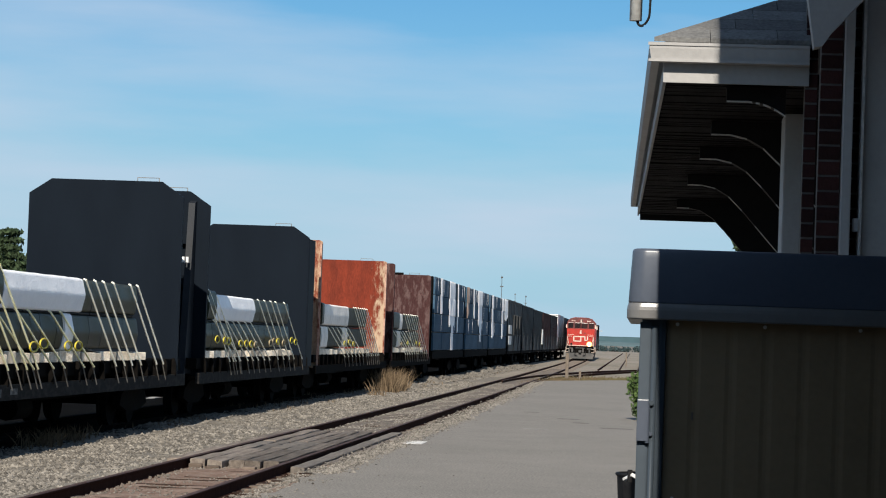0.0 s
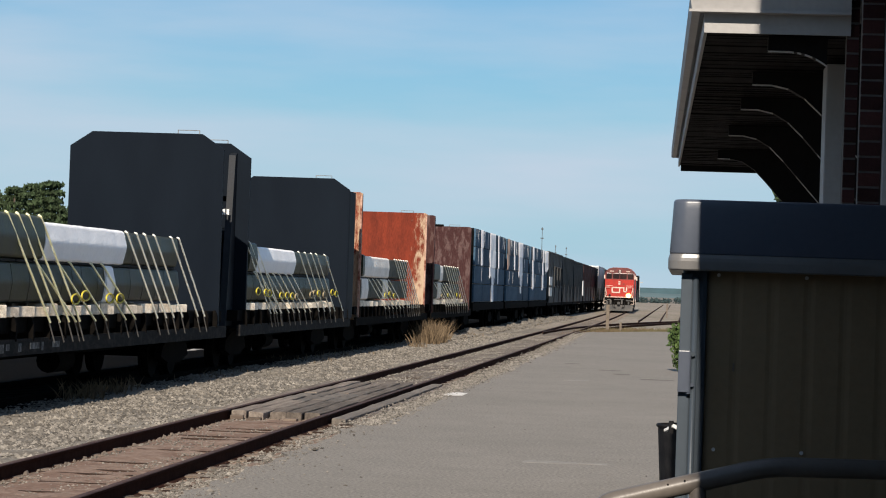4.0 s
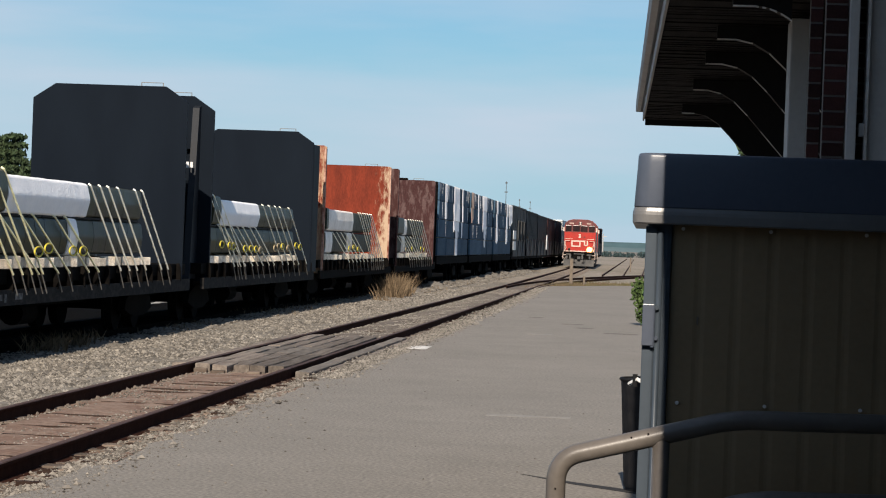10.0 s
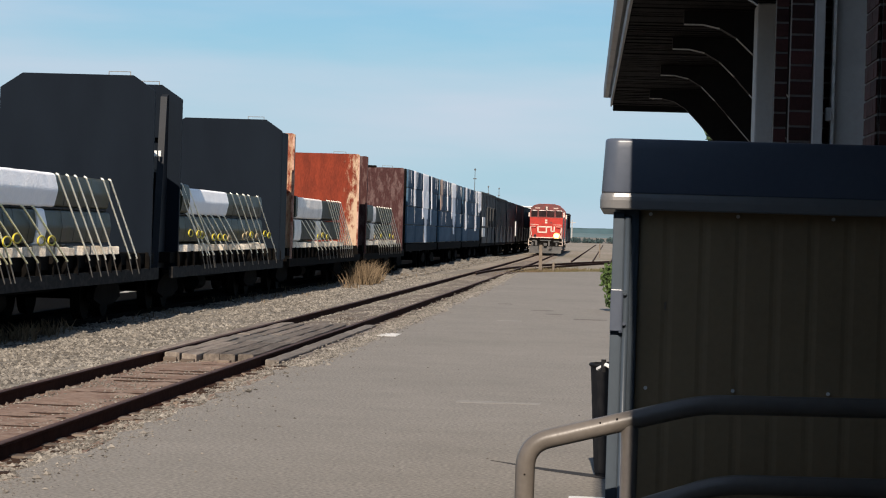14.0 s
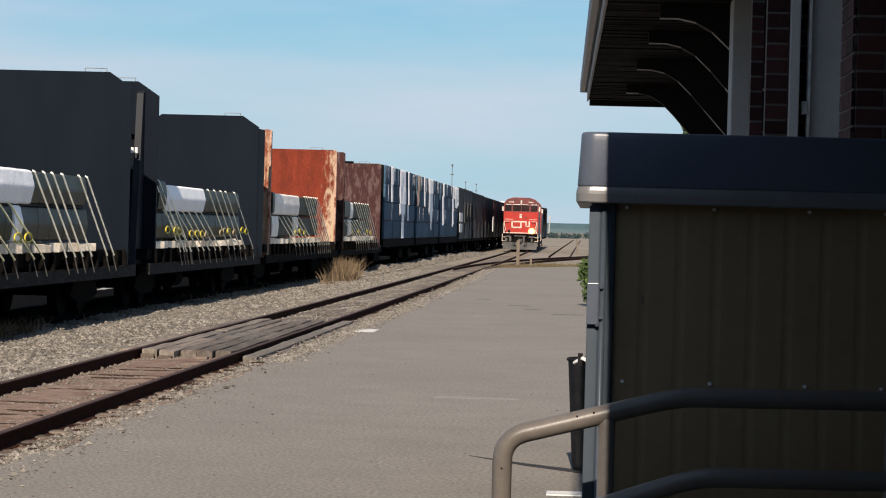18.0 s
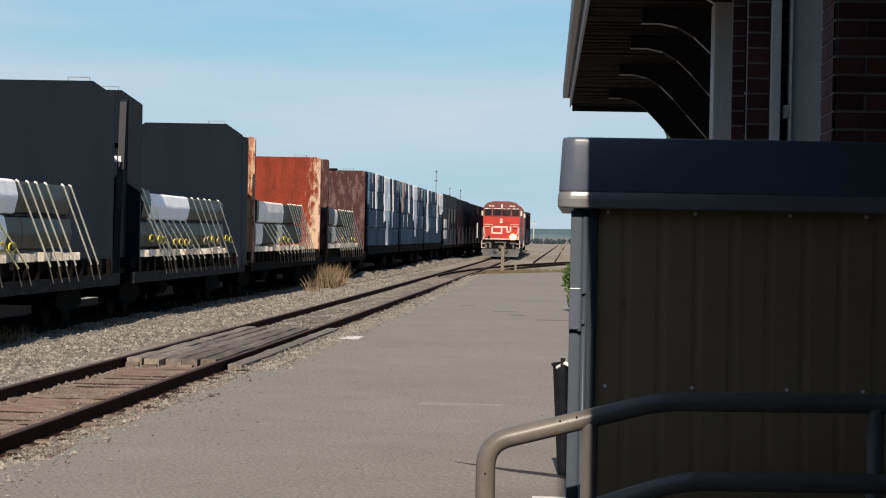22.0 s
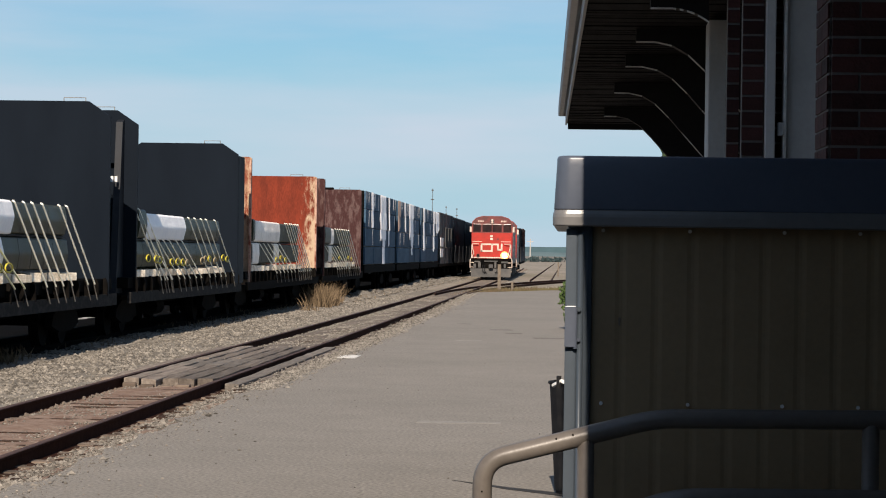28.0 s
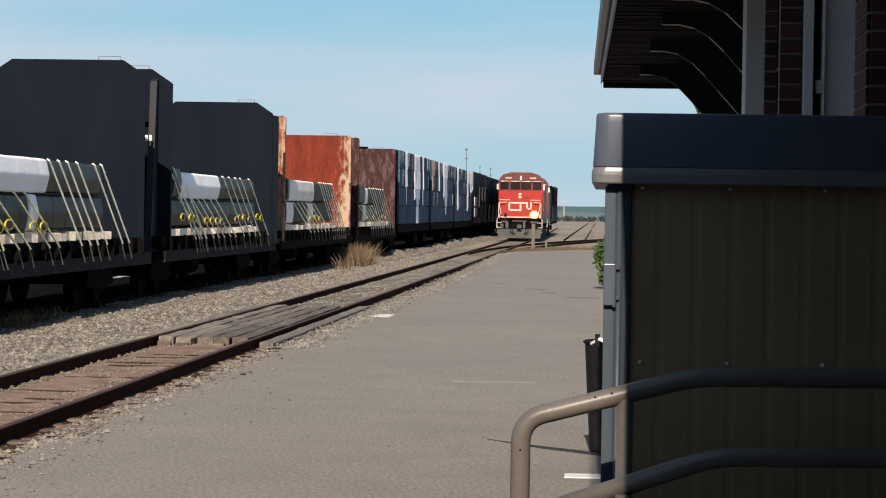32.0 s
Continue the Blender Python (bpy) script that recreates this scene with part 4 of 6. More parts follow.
def pleated(lo, hi, zb, out, rng):
    """A loose hanging sheet with sharp vertical pleats and a ragged lower hem."""
    bm = bmesh.new()
    n = max(4, int((hi - lo) / 0.07))
    rows = []
    hem = zb
    for k in range(n + 1):
        y = lo + (hi - lo) * k / n
        hem = max(0.02, min(zb + 0.22, hem + rng.uniform(-0.05, 0.05))) if zb > 0.03 else 0.0
        x = out + (0.016 if k % 2 else -0.008) + rng.uniform(-0.006, 0.006)
        rows.append([bm.verts.new(c) for c in ((x + 0.02, y, hem), (x, y, 0.822), (x - 0.005, y, 0.822), (x + 0.015, y, hem))])
    for p, q in zip(rows, rows[1:]):
        for k in range(4):
            bm.faces.new((p[k], q[k], q[(k + 1) % 4], p[(k + 1) % 4]))
    bm.faces.new(rows[0])
    bm.faces.new(rows[-1])
    return bm


def lumber_car(y0, L, seed, drapes):
    rng = random.Random(seed)
    car = thing("centerbeam_flatcar", "dark centre-beam wagon stacked with wrapped lumber", "rail wagon", "standing wagons", (WAGON_X, y0, 0))
    part("deck", box_bm(-1.5, 1.5, 0.2, L - 0.2, 1.05, 1.3, 0.02), CAR_DARK, car)
    part("centre_beam", box_bm(-0.12, 0.12, 0.3, L - 0.3, 1.3, 4.6), CAR_DARK, car)
    for s in (-1, 1):
        part("side_sill", prism(bmesh.new(), [(0.2, 1.3), (L - 0.2, 1.3), (L - 0.2, 0.95), (0.2, 0.95)], s * 1.53 - 0.04, s * 1.53 + 0.04, "x"), CAR_DARK, car)
    for y, s in ((0.25, 1), (L - 0.25, -1)):
        part("end_bulkhead", box_bm(-1.5, 1.5, y - 0.1, y + 0.1, 1.3, 4.62, 0.03), CAR_DARK, car)
    for y in (2.6, L - 2.6):
        truck(car, y)
    for y, s in ((0, -1), (L, 1)):
        part("coupler", box_bm(-0.14, 0.14, min(y, y + 0.5 * s), max(y, y + 0.5 * s), 0.75, 1.0, 0.03), CAR_DARK, car)
    bundles = 4
    bl = (L - 0.9) / bundles
    for s in (-1, 1):
        for i in range(bundles):
            for j in range(4):
                y = 0.45 + i * bl
                pack = thing("lumber_bundle", "blue-grey plastic wrapped bundle of lumber", "lumber bundle", "wrapped lumber", (WAGON_X + s * 0.86, y0 + y, 1.32 + j * 0.825))
                w = 0.72 + rng.uniform(-0.02, 0.01)
                part("wrap", box_bm(-w, w, 0.03, bl - 0.03, 0.015, 0.815, 0.02), WRAP_BLUE, pack)
                for q in (0.2, 0.8):
                    part("bearer", box_bm(-w + 0.05, w - 0.05, bl * q - 0.05, bl * q + 0.05, -0.005, 0.02), TIMBER, pack)
                if s == 1:
                    for q in range((4, 1, 1, 0)[3 - j]):
                        a = rng.uniform(0.05, bl - 0.4)
                        zt = 0.8
                        wd = rng.uniform(0.04, 0.16)
                        part("torn_strip", prism(bmesh.new(), [(a, rng.uniform(0.06, 0.4)), (a + wd * 0.7, rng.uniform(0.06, 0.4)), (a + wd, zt), (a + 0.01, zt)], w + 0.001, w + 0.006, "x"), WRAP_TORN if q % 3 else WRAP_WHITE, pack)
                    for d0, d1, low, stuff in drapes:
                        lo, hi = max(d0 - y0 - y, 0.0), min(d1 - y0 - y, bl)
                        z0 = 1.32 + j * 0.825
                        if hi - lo > 0.2 and low < z0 + 0.7:
                            zb = max(0.02, low - z0)
                            hang = pleated(lo, hi, zb, w + 0.03, rng)
                            part("loose_wrap", hang, stuff, pack, "loose white wrapping" if stuff is WRAP_WHITE else "tan paper wrapping")
    return car


def hopper(y0, L, label, paint, top=4.7, humps=0, wide=1.6):
    car = thing("hopper_wagon", label, "rail wagon", "standing wagons", (WAGON_X, y0, 0))
    body = [(0.9, 1.9), (0.25, 2.6), (0.25, top - 0.25), (0.5, top - 0.08), (L - 0.5, top - 0.08), (L - 0.25, top - 0.25), (L - 0.25, 2.6), (L - 0.9, 1.9),
            (L - 3.0, 1.15), (L * 0.66, 1.15), (L * 0.5, 1.35), (L * 0.33, 1.15), (3.0, 1.15)]
    part("body", prism(bmesh.new(), body, -wide + 0.05, wide - 0.05, "x"), paint, car)
    k = 0.3
    while k < L - 0.2:
        for s in (-1, 1):
            part("rib", box_bm(s * (wide - 0.05) - 0.02, s * (wide - 0.05) + 0.022, k, k + 0.12, 1.5, top - 0.15), paint, car)
        k += (L - 0.6) / 9
    for s in (-1, 1):
        part("side_sill", box_bm(s * 1.5 - 0.06, s * 1.5 + 0.06, 0.1, L - 0.1, 0.95, 1.15), CAR_DARK, car)
    for s in (-1, 1):
        for q in (0.16, 0.5, 0.84):
            part("slope_sheet", prism(bmesh.new(), [(L * q - 1.9, 1.16), (L * q + 1.9, 1.16), (L * q + 0.5, 2.3), (L * q - 0.2, 2.5)], s * (wide - 0.02) - 0.03, s * (wide - 0.02) + 0.03, "x"), HOPPER_PALE, car, "pale grey slope sheet")
    part("top_chord", box_bm(-wide, wide, 0.2, L - 0.2, top - 0.12, top, 0.03), paint, car)
    for h in range(humps):
        y = L * (h + 0.5) / humps
        part("hatch", box_bm(-0.7, 0.7, y - 0.9, y + 0.9, top, top + 0.14, 0.05), paint, car)
    for y in (2.2, L - 2.2):
        truck(car, y)
    for y, s in ((0, -1), (L, 1)):
        part("coupler", box_bm(-0.14, 0.14, min(y, y + 0.5 * s), max(y, y + 0.5 * s), 0.75, 1.0, 0.03), CAR_DARK, car)
        part("ladder", tube(bmesh.new(), [(1.3, y - 0.12 * s, 1.1), (1.3, y - 0.12 * s, top)], 0.03, 6), paint, car)
    return car


def make_far_wagons():
    drapes = [(116.0, 119.3, 2.45, WRAP_WHITE), (117.4, 118.7, 1.34, WRAP_WHITE), (127.6, 129.0, 3.0, WRAP_TAN), (136.4, 139.6, 2.75, WRAP_WHITE), (137.6, 139.2, 2.3, WRAP_WHITE),
              (138.3, 139.0, 1.8, WRAP_WHITE), (162.2, 166.2, 3.25, WRAP_WHITE), (159.6, 161.0, 2.0, WRAP_WHITE), (149.0, 150.4, 2.0, WRAP_WHITE), (110.8, 111.6, 3.0, WRAP_WHITE), (121.2, 121.8, 2.2, WRAP_WHITE), (132.6, 133.2, 3.0, WRAP_WHITE)]
    lumber_car(107.6, 19.0, 1, drapes)
    lumber_car(127.3, 19.0, 2, drapes)
    lumber_car(147.0, 19.3, 3, drapes)
    first = hopper(167.2, 19.2, "weathered grey hopper wagon with white panels at its end", HOPPER_GREY, 4.7)
    for z in (1.6, 2.35):
        part("white_panel", box_bm(1.62, 1.68, 0.3, 3.6, z, z + 0.6, 0.01), WHITE_PAINT, first, "white panel")
    for y in (7.0, 11.0, 15.0):
        part("panel_frame", tube(bmesh.new(), [(1.62, y, 2.3), (1.62, y + 2.4, 2.3), (1.62, y + 2.4, 3.7), (1.62, y, 3.7)], 0.05, 6, closed=True), HOPPER_PALE, first, "pale welded panel frame")
    hopper(187.2, 18.6, "black hopper wagon with roof hatches", CAR_BLACK, 4.65, 4)
    hopper(206.6, 18.6, "black hopper wagon with roof hatches", CAR_BLACK, 4.6, 4)
    mid = bpy.data.objects["hopper_wagon.002"]
    part("white_panel", box_bm(1.62, 1.68, 16.4, 18.4, 1.65, 3.0, 0.01), WHITE_PAINT, mid, "white panel")
    hopper(226.0, 18.6, "dull maroon hopper wagon", CAR_MAROON, 4.6, 4)
    hopper(245.4, 18.6, "plain black ribbed hopper wagon", CAR_BLACK, 4.6)
    hopper(264.8, 20, "white covered wagon with rounded roof", WHITE_PAINT, 4.9)
    hopper(285.6, 20, "dull grey covered freight wagon", CAR_GREY, 4.8)


make_far_wagons()


# ---------------------------------------------------------------- locomotive
def locomotive(name, label, length, y0):
    lo = thing(name, label, "locomotive", "", (track_x(y0), y0, 0.05))
    L = length
    red, blk = LOCO_RED, LOCO_BLACK
    part("underframe", box_bm(-1.5, 1.5, 0.3, L - 0.3, 1.12, 1.5, 0.03), blk, lo)
    nose = [(-1.45, 1.5), (1.45, 1.5), (1.45, 3.25), (1.3, 3.38), (-1.3, 3.38), (-1.45, 3.25)]
    part("nose", prism(bmesh.new(), nose, 0.75, 2.0), red, lo, "red painted front nose")
    cab = [(-1.5, 1.5), (1.5, 1.5), (1.53, 3.3), (1.5, 4.2), (1.2, 4.52), (0.7, 4.66), (-0.7, 4.66), (-1.2, 4.52), (-1.5, 4.2), (-1.53, 3.3)]
    c = part("cab", prism(bmesh.new(), cab, 2.0, 4.6), red, lo, "red cab with a rounded roof")
    part("window_band", prism(bmesh.new(), [(-1.51, 3.4), (1.51, 3.4), (1.49, 4.2), (1.19, 4.51), (0.69, 4.65), (-0.69, 4.65), (-1.19, 4.51), (-1.49, 4.2)], 1.984, 2.0), LOCO_MAROON, c, "dark maroon band round the windscreens")
    for x0, x1 in ((-1.42, -0.84), (-0.72, -0.02), (0.02, 0.72), (0.84, 1.42)):
        part("windscreen", box_bm(x0, x1, 1.97, 2.02, 3.46, 4.06, 0.03), GLASS_DARK, c, "dark windscreen pane")
    for s in (-1, 1):
        part("number_board", box_bm(s * 0.85 - 0.3, s * 0.85 + 0.3, 1.96, 2.02, 4.16, 4.36, 0.01), LOCO_MAROON, c, "dark board with pale bars")
        for k in range(4):
            part("pale_bar", box_bm(s * 0.85 - 0.2 + k * 0.11, s * 0.85 - 0.13 + k * 0.11, 1.95, 1.96, 4.2, 4.32), LOCO_CREAM, c)
        part("side_window", box_bm(s * 1.515 - 0.02, s * 1.515 + 0.02, 2.5, 3.9, 3.3, 4.0, 0.01), GLASS_DARK, c)
        part("side_stripe", box_bm(s * 1.535 - 0.008, s * 1.535 + 0.008, 4.0, 4.55, 2.2, 2.9), LOCO_CREAM, c, "white stripe on the cab side")
        for k in range(4):
            part("side_block", box_bm(s * 1.49 - 0.008, s * 1.49 + 0.008, 5.2, 8.6, 2.0 + 0.45 * k, 2.3 + 0.45 * k), LOCO_CREAM, lo, "cream block on the engine side")
        # steps, railings and ditch lights
        part("step_well", box_bm(s * 1.4 - 0.14, s * 1.4 + 0.14, 0.25, 0.75, 0.45, 1.5, 0.02), blk, lo)
        for k in range(3):
            part("step", box_bm(s * 1.4 - 0.15, s * 1.4 + 0.15, 0.16, 0.34, 0.5 + 0.33 * k, 0.54 + 0.33 * k), LOCO_CREAM, lo, "white step edge")
        part("hand_rail", tube(bmesh.new(), [(s * 1.45, 0.3, 1.5), (s * 1.45, 0.3, 2.45), (s * 1.45, 0.75, 2.5)], 0.025, 6), LOCO_CREAM, lo, "white grab rail")
        part("front_rail", tube(bmesh.new(), [(s * 0.95, 0.6, 2.56), (s * 1.4, 0.5, 2.56), (s * 1.38, 0.4, 2.2), (s * 1.28, 0.35, 1.85), (s * 1.42, 0.3, 1.6), (s * 1.55, 0.25, 1.35), (s * 1.55, 0.2, 0.8)], 0.032, 6), LOCO_CREAM, lo, "white front railing")
        part("mirror", box_bm(s * 1.6 - 0.07, s * 1.6 + 0.07, 2.1, 2.16, 3.45, 3.85, 0.02), LOCO_CREAM, c, "pale side mirror")
        d = part("ditch_light", rod(bmesh.new(), (s * 0.98, 0.62, 1.72), (s * 0.98, 0.75, 1.72), 0.12, 16), blk, lo)
        if s > 0:
            # glowing disc in place of the flare around the lens
            part("flare_disc", rod(bmesh.new(), (0.98, 0.612, 1.72), (0.98, 0.63, 1.72), 0.3, 20), LAMP_HALO, d, "glowing orange disc that imitates the lamp flare")
        part("lens", rod(bmesh.new(), (s * 0.98, 0.59, 1.72), (s * 0.98, 0.61, 1.72), 0.1 if s < 0 else 0.17, 16), GLASS_DARK if s < 0 else LAMP_ON, d, "lit warm lamp lens" if s > 0 else "dark lamp lens")
    h = part("headlight", box_bm(-0.16, 0.16, 1.93, 2.05, 4.1, 4.42, 0.03), blk, c)
    for z in (4.18, 4.33):
        part("lens", rod(bmesh.new(), (0, 1.91, z), (0, 1.94, z), 0.08, 14), LOCO_CREAM, h)
    # white emblem band as plain shapes
    z0, z1 = 1.98, 2.6
    for x0, x1, a, b in ((-0.8, 0.1, z1 - 0.12, z1), (-0.8, -0.67, z0, z1), (-0.8, -0.02, z0, z0 + 0.12), (-0.02, 0.1, z0, z1), (0.1, 0.46, z1 - 0.12, z1), (0.42, 0.54, z0 + 0.1, z1), (0.42, 0.8, z0 + 0.1, z0 + 0.22), (0.7, 0.82, z0 + 0.1, z1)):
        part("emblem_bar", box_bm(x0, x1, 0.735, 0.75, a, b), LOCO_CREAM, lo, "white emblem bar")
    for x0, x1, a, b in ((-1.44, 1.44, 1.52, 1.6), (-1.42, -0.7, 2.72, 2.76), (0.7, 1.42, 2.72, 2.76)):
        part("white_line", box_bm(x0, x1, 0.735, 0.75, a, b), LOCO_CREAM, lo, "thin white line")
    for k, (a, b) in enumerate(((2.86, 3.02), (3.08, 3.22))):
        part("small_badge", box_bm(-0.1, 0.1, 0.735, 0.75, a, b), LOCO_CREAM, lo, "small white bar")
    part("door_seam", box_bm(0.4, 0.52, 0.742, 0.75, 2.86, 2.98), LOCO_MAROON, lo, "small dull plate")
    # plough, coupler, hoses
    plough = [(-1.45, 0.12), (-0.25, 0.12), (0.25, 0.12), (1.45, 0.12), (1.5, 0.75), (-1.5, 0.75)]
    part("plough", prism(bmesh.new(), plough, 0.12, 0.2), CAR_GREY, lo, "dark steel snow plough")
    for x0, x1, z0, z1, y in ((-1.25, -0.8, 1.2, 1.3, 0.12), (0.75, 1.25, 1.15, 1.28, 0.12), (-0.5, 0.5, 1.25, 1.33, 0.14), (-0.95, -0.75, 0.8, 1.2, 0.1), (0.25, 0.4, 0.8, 1.25, 0.12), (-1.3, -1.1, 0.78, 1.1, 0.12), (0.95, 1.1, 0.8, 1.1, 0.1)):
        part("pilot_fitting", box_bm(x0, x1, y, 0.22, z0, z1, 0.015), CAR_GREY, lo, "dusty fitting on the pilot")
    part("pilot", box_bm(-1.5, 1.5, 0.22, 0.5, 0.75, 1.5, 0.02), CAR_DARK, lo)
    part("coupler", box_bm(-0.16, 0.16, -0.25, 0.3, 0.78, 1.05, 0.04), CAR_GREY, lo)
    for x in (-0.6, -0.45, 0.45, 0.6):
        part("air_hose", tube(bmesh.new(), [(x, 0.2, 1.0), (x, 0.02, 0.85), (x, 0.0, 0.55), (x * 0.7, 0.0, 0.42)], 0.025, 6), RUBBER, lo)
    # hood and roof gear
    hood = [(-1.48, 1.5), (1.48, 1.5), (1.48, 3.7), (1.2, 4.42), (-1.2, 4.42), (-1.48, 3.7)]
    part("hood", prism(bmesh.new(), hood, 4.6, L - 0.8), blk, lo, "black full-width engine body")
    part("radiator_section", box_bm(-1.1, 1.1, L - 5.5, L - 2.0, 4.3, 4.6, 0.06), blk, lo)
    part("exhaust_stack", box_bm(-0.3, 0.3, L * 0.45, L * 0.45 + 0.7, 4.3, 4.6, 0.04), blk, lo)
    for k in range(7):
        for s in (-1, 1):
            part("walkway_post", rod(bmesh.new(), (s * 1.47, 4.8 + k * (L - 6) / 6, 1.5), (s * 1.47, 4.8 + k * (L - 6) / 6, 2.5), 0.02, 6), LOCO_CREAM, lo)
    for s in (-1, 1):
        part("walkway_rail", rod(bmesh.new(), (s * 1.47, 4.8, 2.5), (s * 1.47, L - 1.2, 2.5), 0.02, 6), LOCO_CREAM, lo)
        part("side_panel", box_bm(s * 1.0 - 0.1, s * 1.0 + 0.1, 5.0, L - 1.5, 1.5, 2.9, 0.03), blk, lo)
    part("fuel_tank", box_bm(-1.35, 1.35, L / 2 - 2.2, L / 2 + 2.2, 0.3, 1.12, 0.1), blk, lo)
    wheels = []
    for ty in (3.4, L - 3.4):
        for s in (-1, 1):
            part("side_frame", box_bm(s * 1.1 - 0.08, s * 1.1 + 0.08, ty - 1.9, ty + 1.9, 0.4, 0.95, 0.06), CAR_DARK, lo)
        for dy in (-1.37, 1.37):
            bm = bmesh.new()
            for s in (-1, 1):
                rod(bm, (s * 0.68, 0, 0), (s * 0.82, 0, 0), 0.5, 24)
                rod(bm, (s * 0.82, 0.32, 0), (s * 0.84, 0.32, 0), 0.08, 8)
            rod(bm, (-0.8, 0, 0), (0.8, 0, 0), 0.09, 10)
            w = part("wheelset", bm, CAR_DARK, lo)
            w.location = (0, ty + dy, 0.5)
            wheels.append((w, ty + dy))
    return lo, wheels


loco, loco_wheels = locomotive("locomotive", "red-fronted diesel locomotive with a lit lamp, rolling nearer", 17.6, 268)
loco_2, loco_2_wheels = locomotive("locomotive", "second dark diesel locomotive coupled behind", 17.6, 286.4)


following = []
for far, note, paint, high in ((36.8, "dark freight wagon drawn behind the locomotives", CAR_BLACK, 4.15), (55.2, "dull maroon freight wagon at the train's end", CAR_MAROON, 4.3)):
    wagon = hopper(268 + far, 17.4, note, paint, high)
    wagon.location = (track_x(268 + far), 268 + far, 0.0)
    following.append((wagon, far))


# ---------------------------------------------------------------- station building
B_SLOPE = -0.0122
EAVE_Y0, EAVE_Y1 = 11.0, 22.6
POINTS_X = lambda y, off: -0.01 + B_SLOPE * (y - 11.0) + off


def skew_box(x0, x1, y0, y1, z0, z1):
    """A box whose long sides follow the building's line."""
    bm = bmesh.new()
    prism(bm, [(POINTS_X(y0, x0), y0), (POINTS_X(y0, x1), y0), (POINTS_X(y1, x1), y1), (POINTS_X(y1, x0), y1)], z0, z1, "z")
    return bm


def make_station():
    st = thing("station_building", "brick railway station with a deep bracketed eave and shingle roof", "station", kind="")
    # gutter and boards along the track side, and round the near end
    gut = [(0.0, 3.27), (0.0, 3.245), (0.01, 3.19), (0.045, 3.183), (0.1, 3.27)]

    def run(profile):
        bm = bmesh.new()
        a = [bm.verts.new((POINTS_X(EAVE_Y0, u), EAVE_Y0 + u, z)) for u, z in profile]
        b = [bm.verts.new((POINTS_X(EAVE_Y1, u), EAVE_Y1, z)) for u, z in profile]
        n = len(profile)
        for k in range(n):
            bm.faces.new((a[k], a[(k + 1) % n], b[(k + 1) % n], b[k]))
        bm.faces.new(a)
        bm.faces.new(b)
        return bm

    def end_run(profile, x1):
        bm = bmesh.new()
        a = [bm.verts.new((POINTS_X(EAVE_Y0, u), EAVE_Y0 + u, z)) for u, z in profile]
        b = [bm.verts.new((x1, EAVE_Y0 + u, z)) for u, z in profile]
        n = len(profile)
        for k in range(n):
            bm.faces.new((a[k], a[(k + 1) % n], b[(k + 1) % n], b[k]))
        bm.faces.new(a)
        bm.faces.new(b)
        return bm

    g = part("gutter", run(gut), TRIM, st, "grey-white metal gutter")
    part("gutter", end_run(gut, 0.708), TRIM, st, "grey-white metal gutter")
    lip = [(-0.006, 3.272), (-0.006, 3.258), (0.012, 3.258), (0.012, 3.272)]
    part("gutter_lip", end_run(lip, 0.708), TRIM, g)
    lip2 = [(-0.003, 3.197), (-0.003, 3.185), (0.014, 3.185), (0.014, 3.197)]
    part("gutter_lip", end_run(lip2, 0.708), TRIM, g)
    fas = [(0.066, 3.2), (0.066, 3.098), (0.08, 3.098), (0.08, 3.2)]
    part("fascia", run(fas), TRIM, st, "grey-white fascia board")
    part("fascia", end_run(fas, 0.712), TRIM, st, "grey-white fascia board")
    part("gutter_end", box_bm(POINTS_X(EAVE_Y1, 0.0), POINTS_X(EAVE_Y1, 0.1), EAVE_Y1, EAVE_Y1 + 0.04, 3.18, 3.272, 0.01), TRIM, g)
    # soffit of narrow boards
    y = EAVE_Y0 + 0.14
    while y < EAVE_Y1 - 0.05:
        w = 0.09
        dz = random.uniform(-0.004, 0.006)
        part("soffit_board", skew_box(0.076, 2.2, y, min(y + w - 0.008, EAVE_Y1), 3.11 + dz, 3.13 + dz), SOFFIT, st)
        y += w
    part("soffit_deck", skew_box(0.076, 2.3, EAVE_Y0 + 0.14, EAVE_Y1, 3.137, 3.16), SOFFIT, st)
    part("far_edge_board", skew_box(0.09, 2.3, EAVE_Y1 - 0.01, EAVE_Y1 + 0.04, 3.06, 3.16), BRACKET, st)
    # curved brackets
    for k, y in enumerate((11.3, 13.08, 14.8, 17.2, 20.1)):
        wall_x = 0.62 if k == 0 else 1.32
        x0 = POINTS_X(y, 0.365)
        n = 10
        low_pts = []
        reach = wall_x - x0
        for j in range(n + 1):
            # a flat nose, a quarter bend and a straight leg down to the wall
            u = j / n * (reach - 0.1)
            low_pts.append((x0 + 0.1 + u, 3.04 - (2.1 * u * u if u < 0.26 else 0.142 + 1.12 * (u - 0.26))))
        outline = [(x0, 3.108), (x0, 3.04)] + low_pts + [(wall_x, 3.108)]
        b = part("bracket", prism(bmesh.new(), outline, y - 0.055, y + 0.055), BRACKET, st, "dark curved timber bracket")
        edge = [(x0, 3.034), (x0 + 0.1, 3.034)] + [(p, q - 0.008) for p, q in low_pts[1:]]
        for j, ((p0, q0), (p1, q1)) in enumerate(zip(edge, edge[1:])):
            if j in (2, 4, 7) or (k == 4 and j % 2):
                continue
            bm = bmesh.new()
            prism(bm, [(p0, q0), (p1, q1), (p1, q1 + 0.007), (p0, q0 + 0.007)], y - 0.058, y - 0.045)
            part("edge_bead", bm, BEAD, b, "pale worn lower edge")
    # roof: hipped, shingled
    rb = bmesh.new()
    p = [(POINTS_X(11, 0.0), 11.0), (POINTS_X(EAVE_Y1, 0.0), EAVE_Y1)]
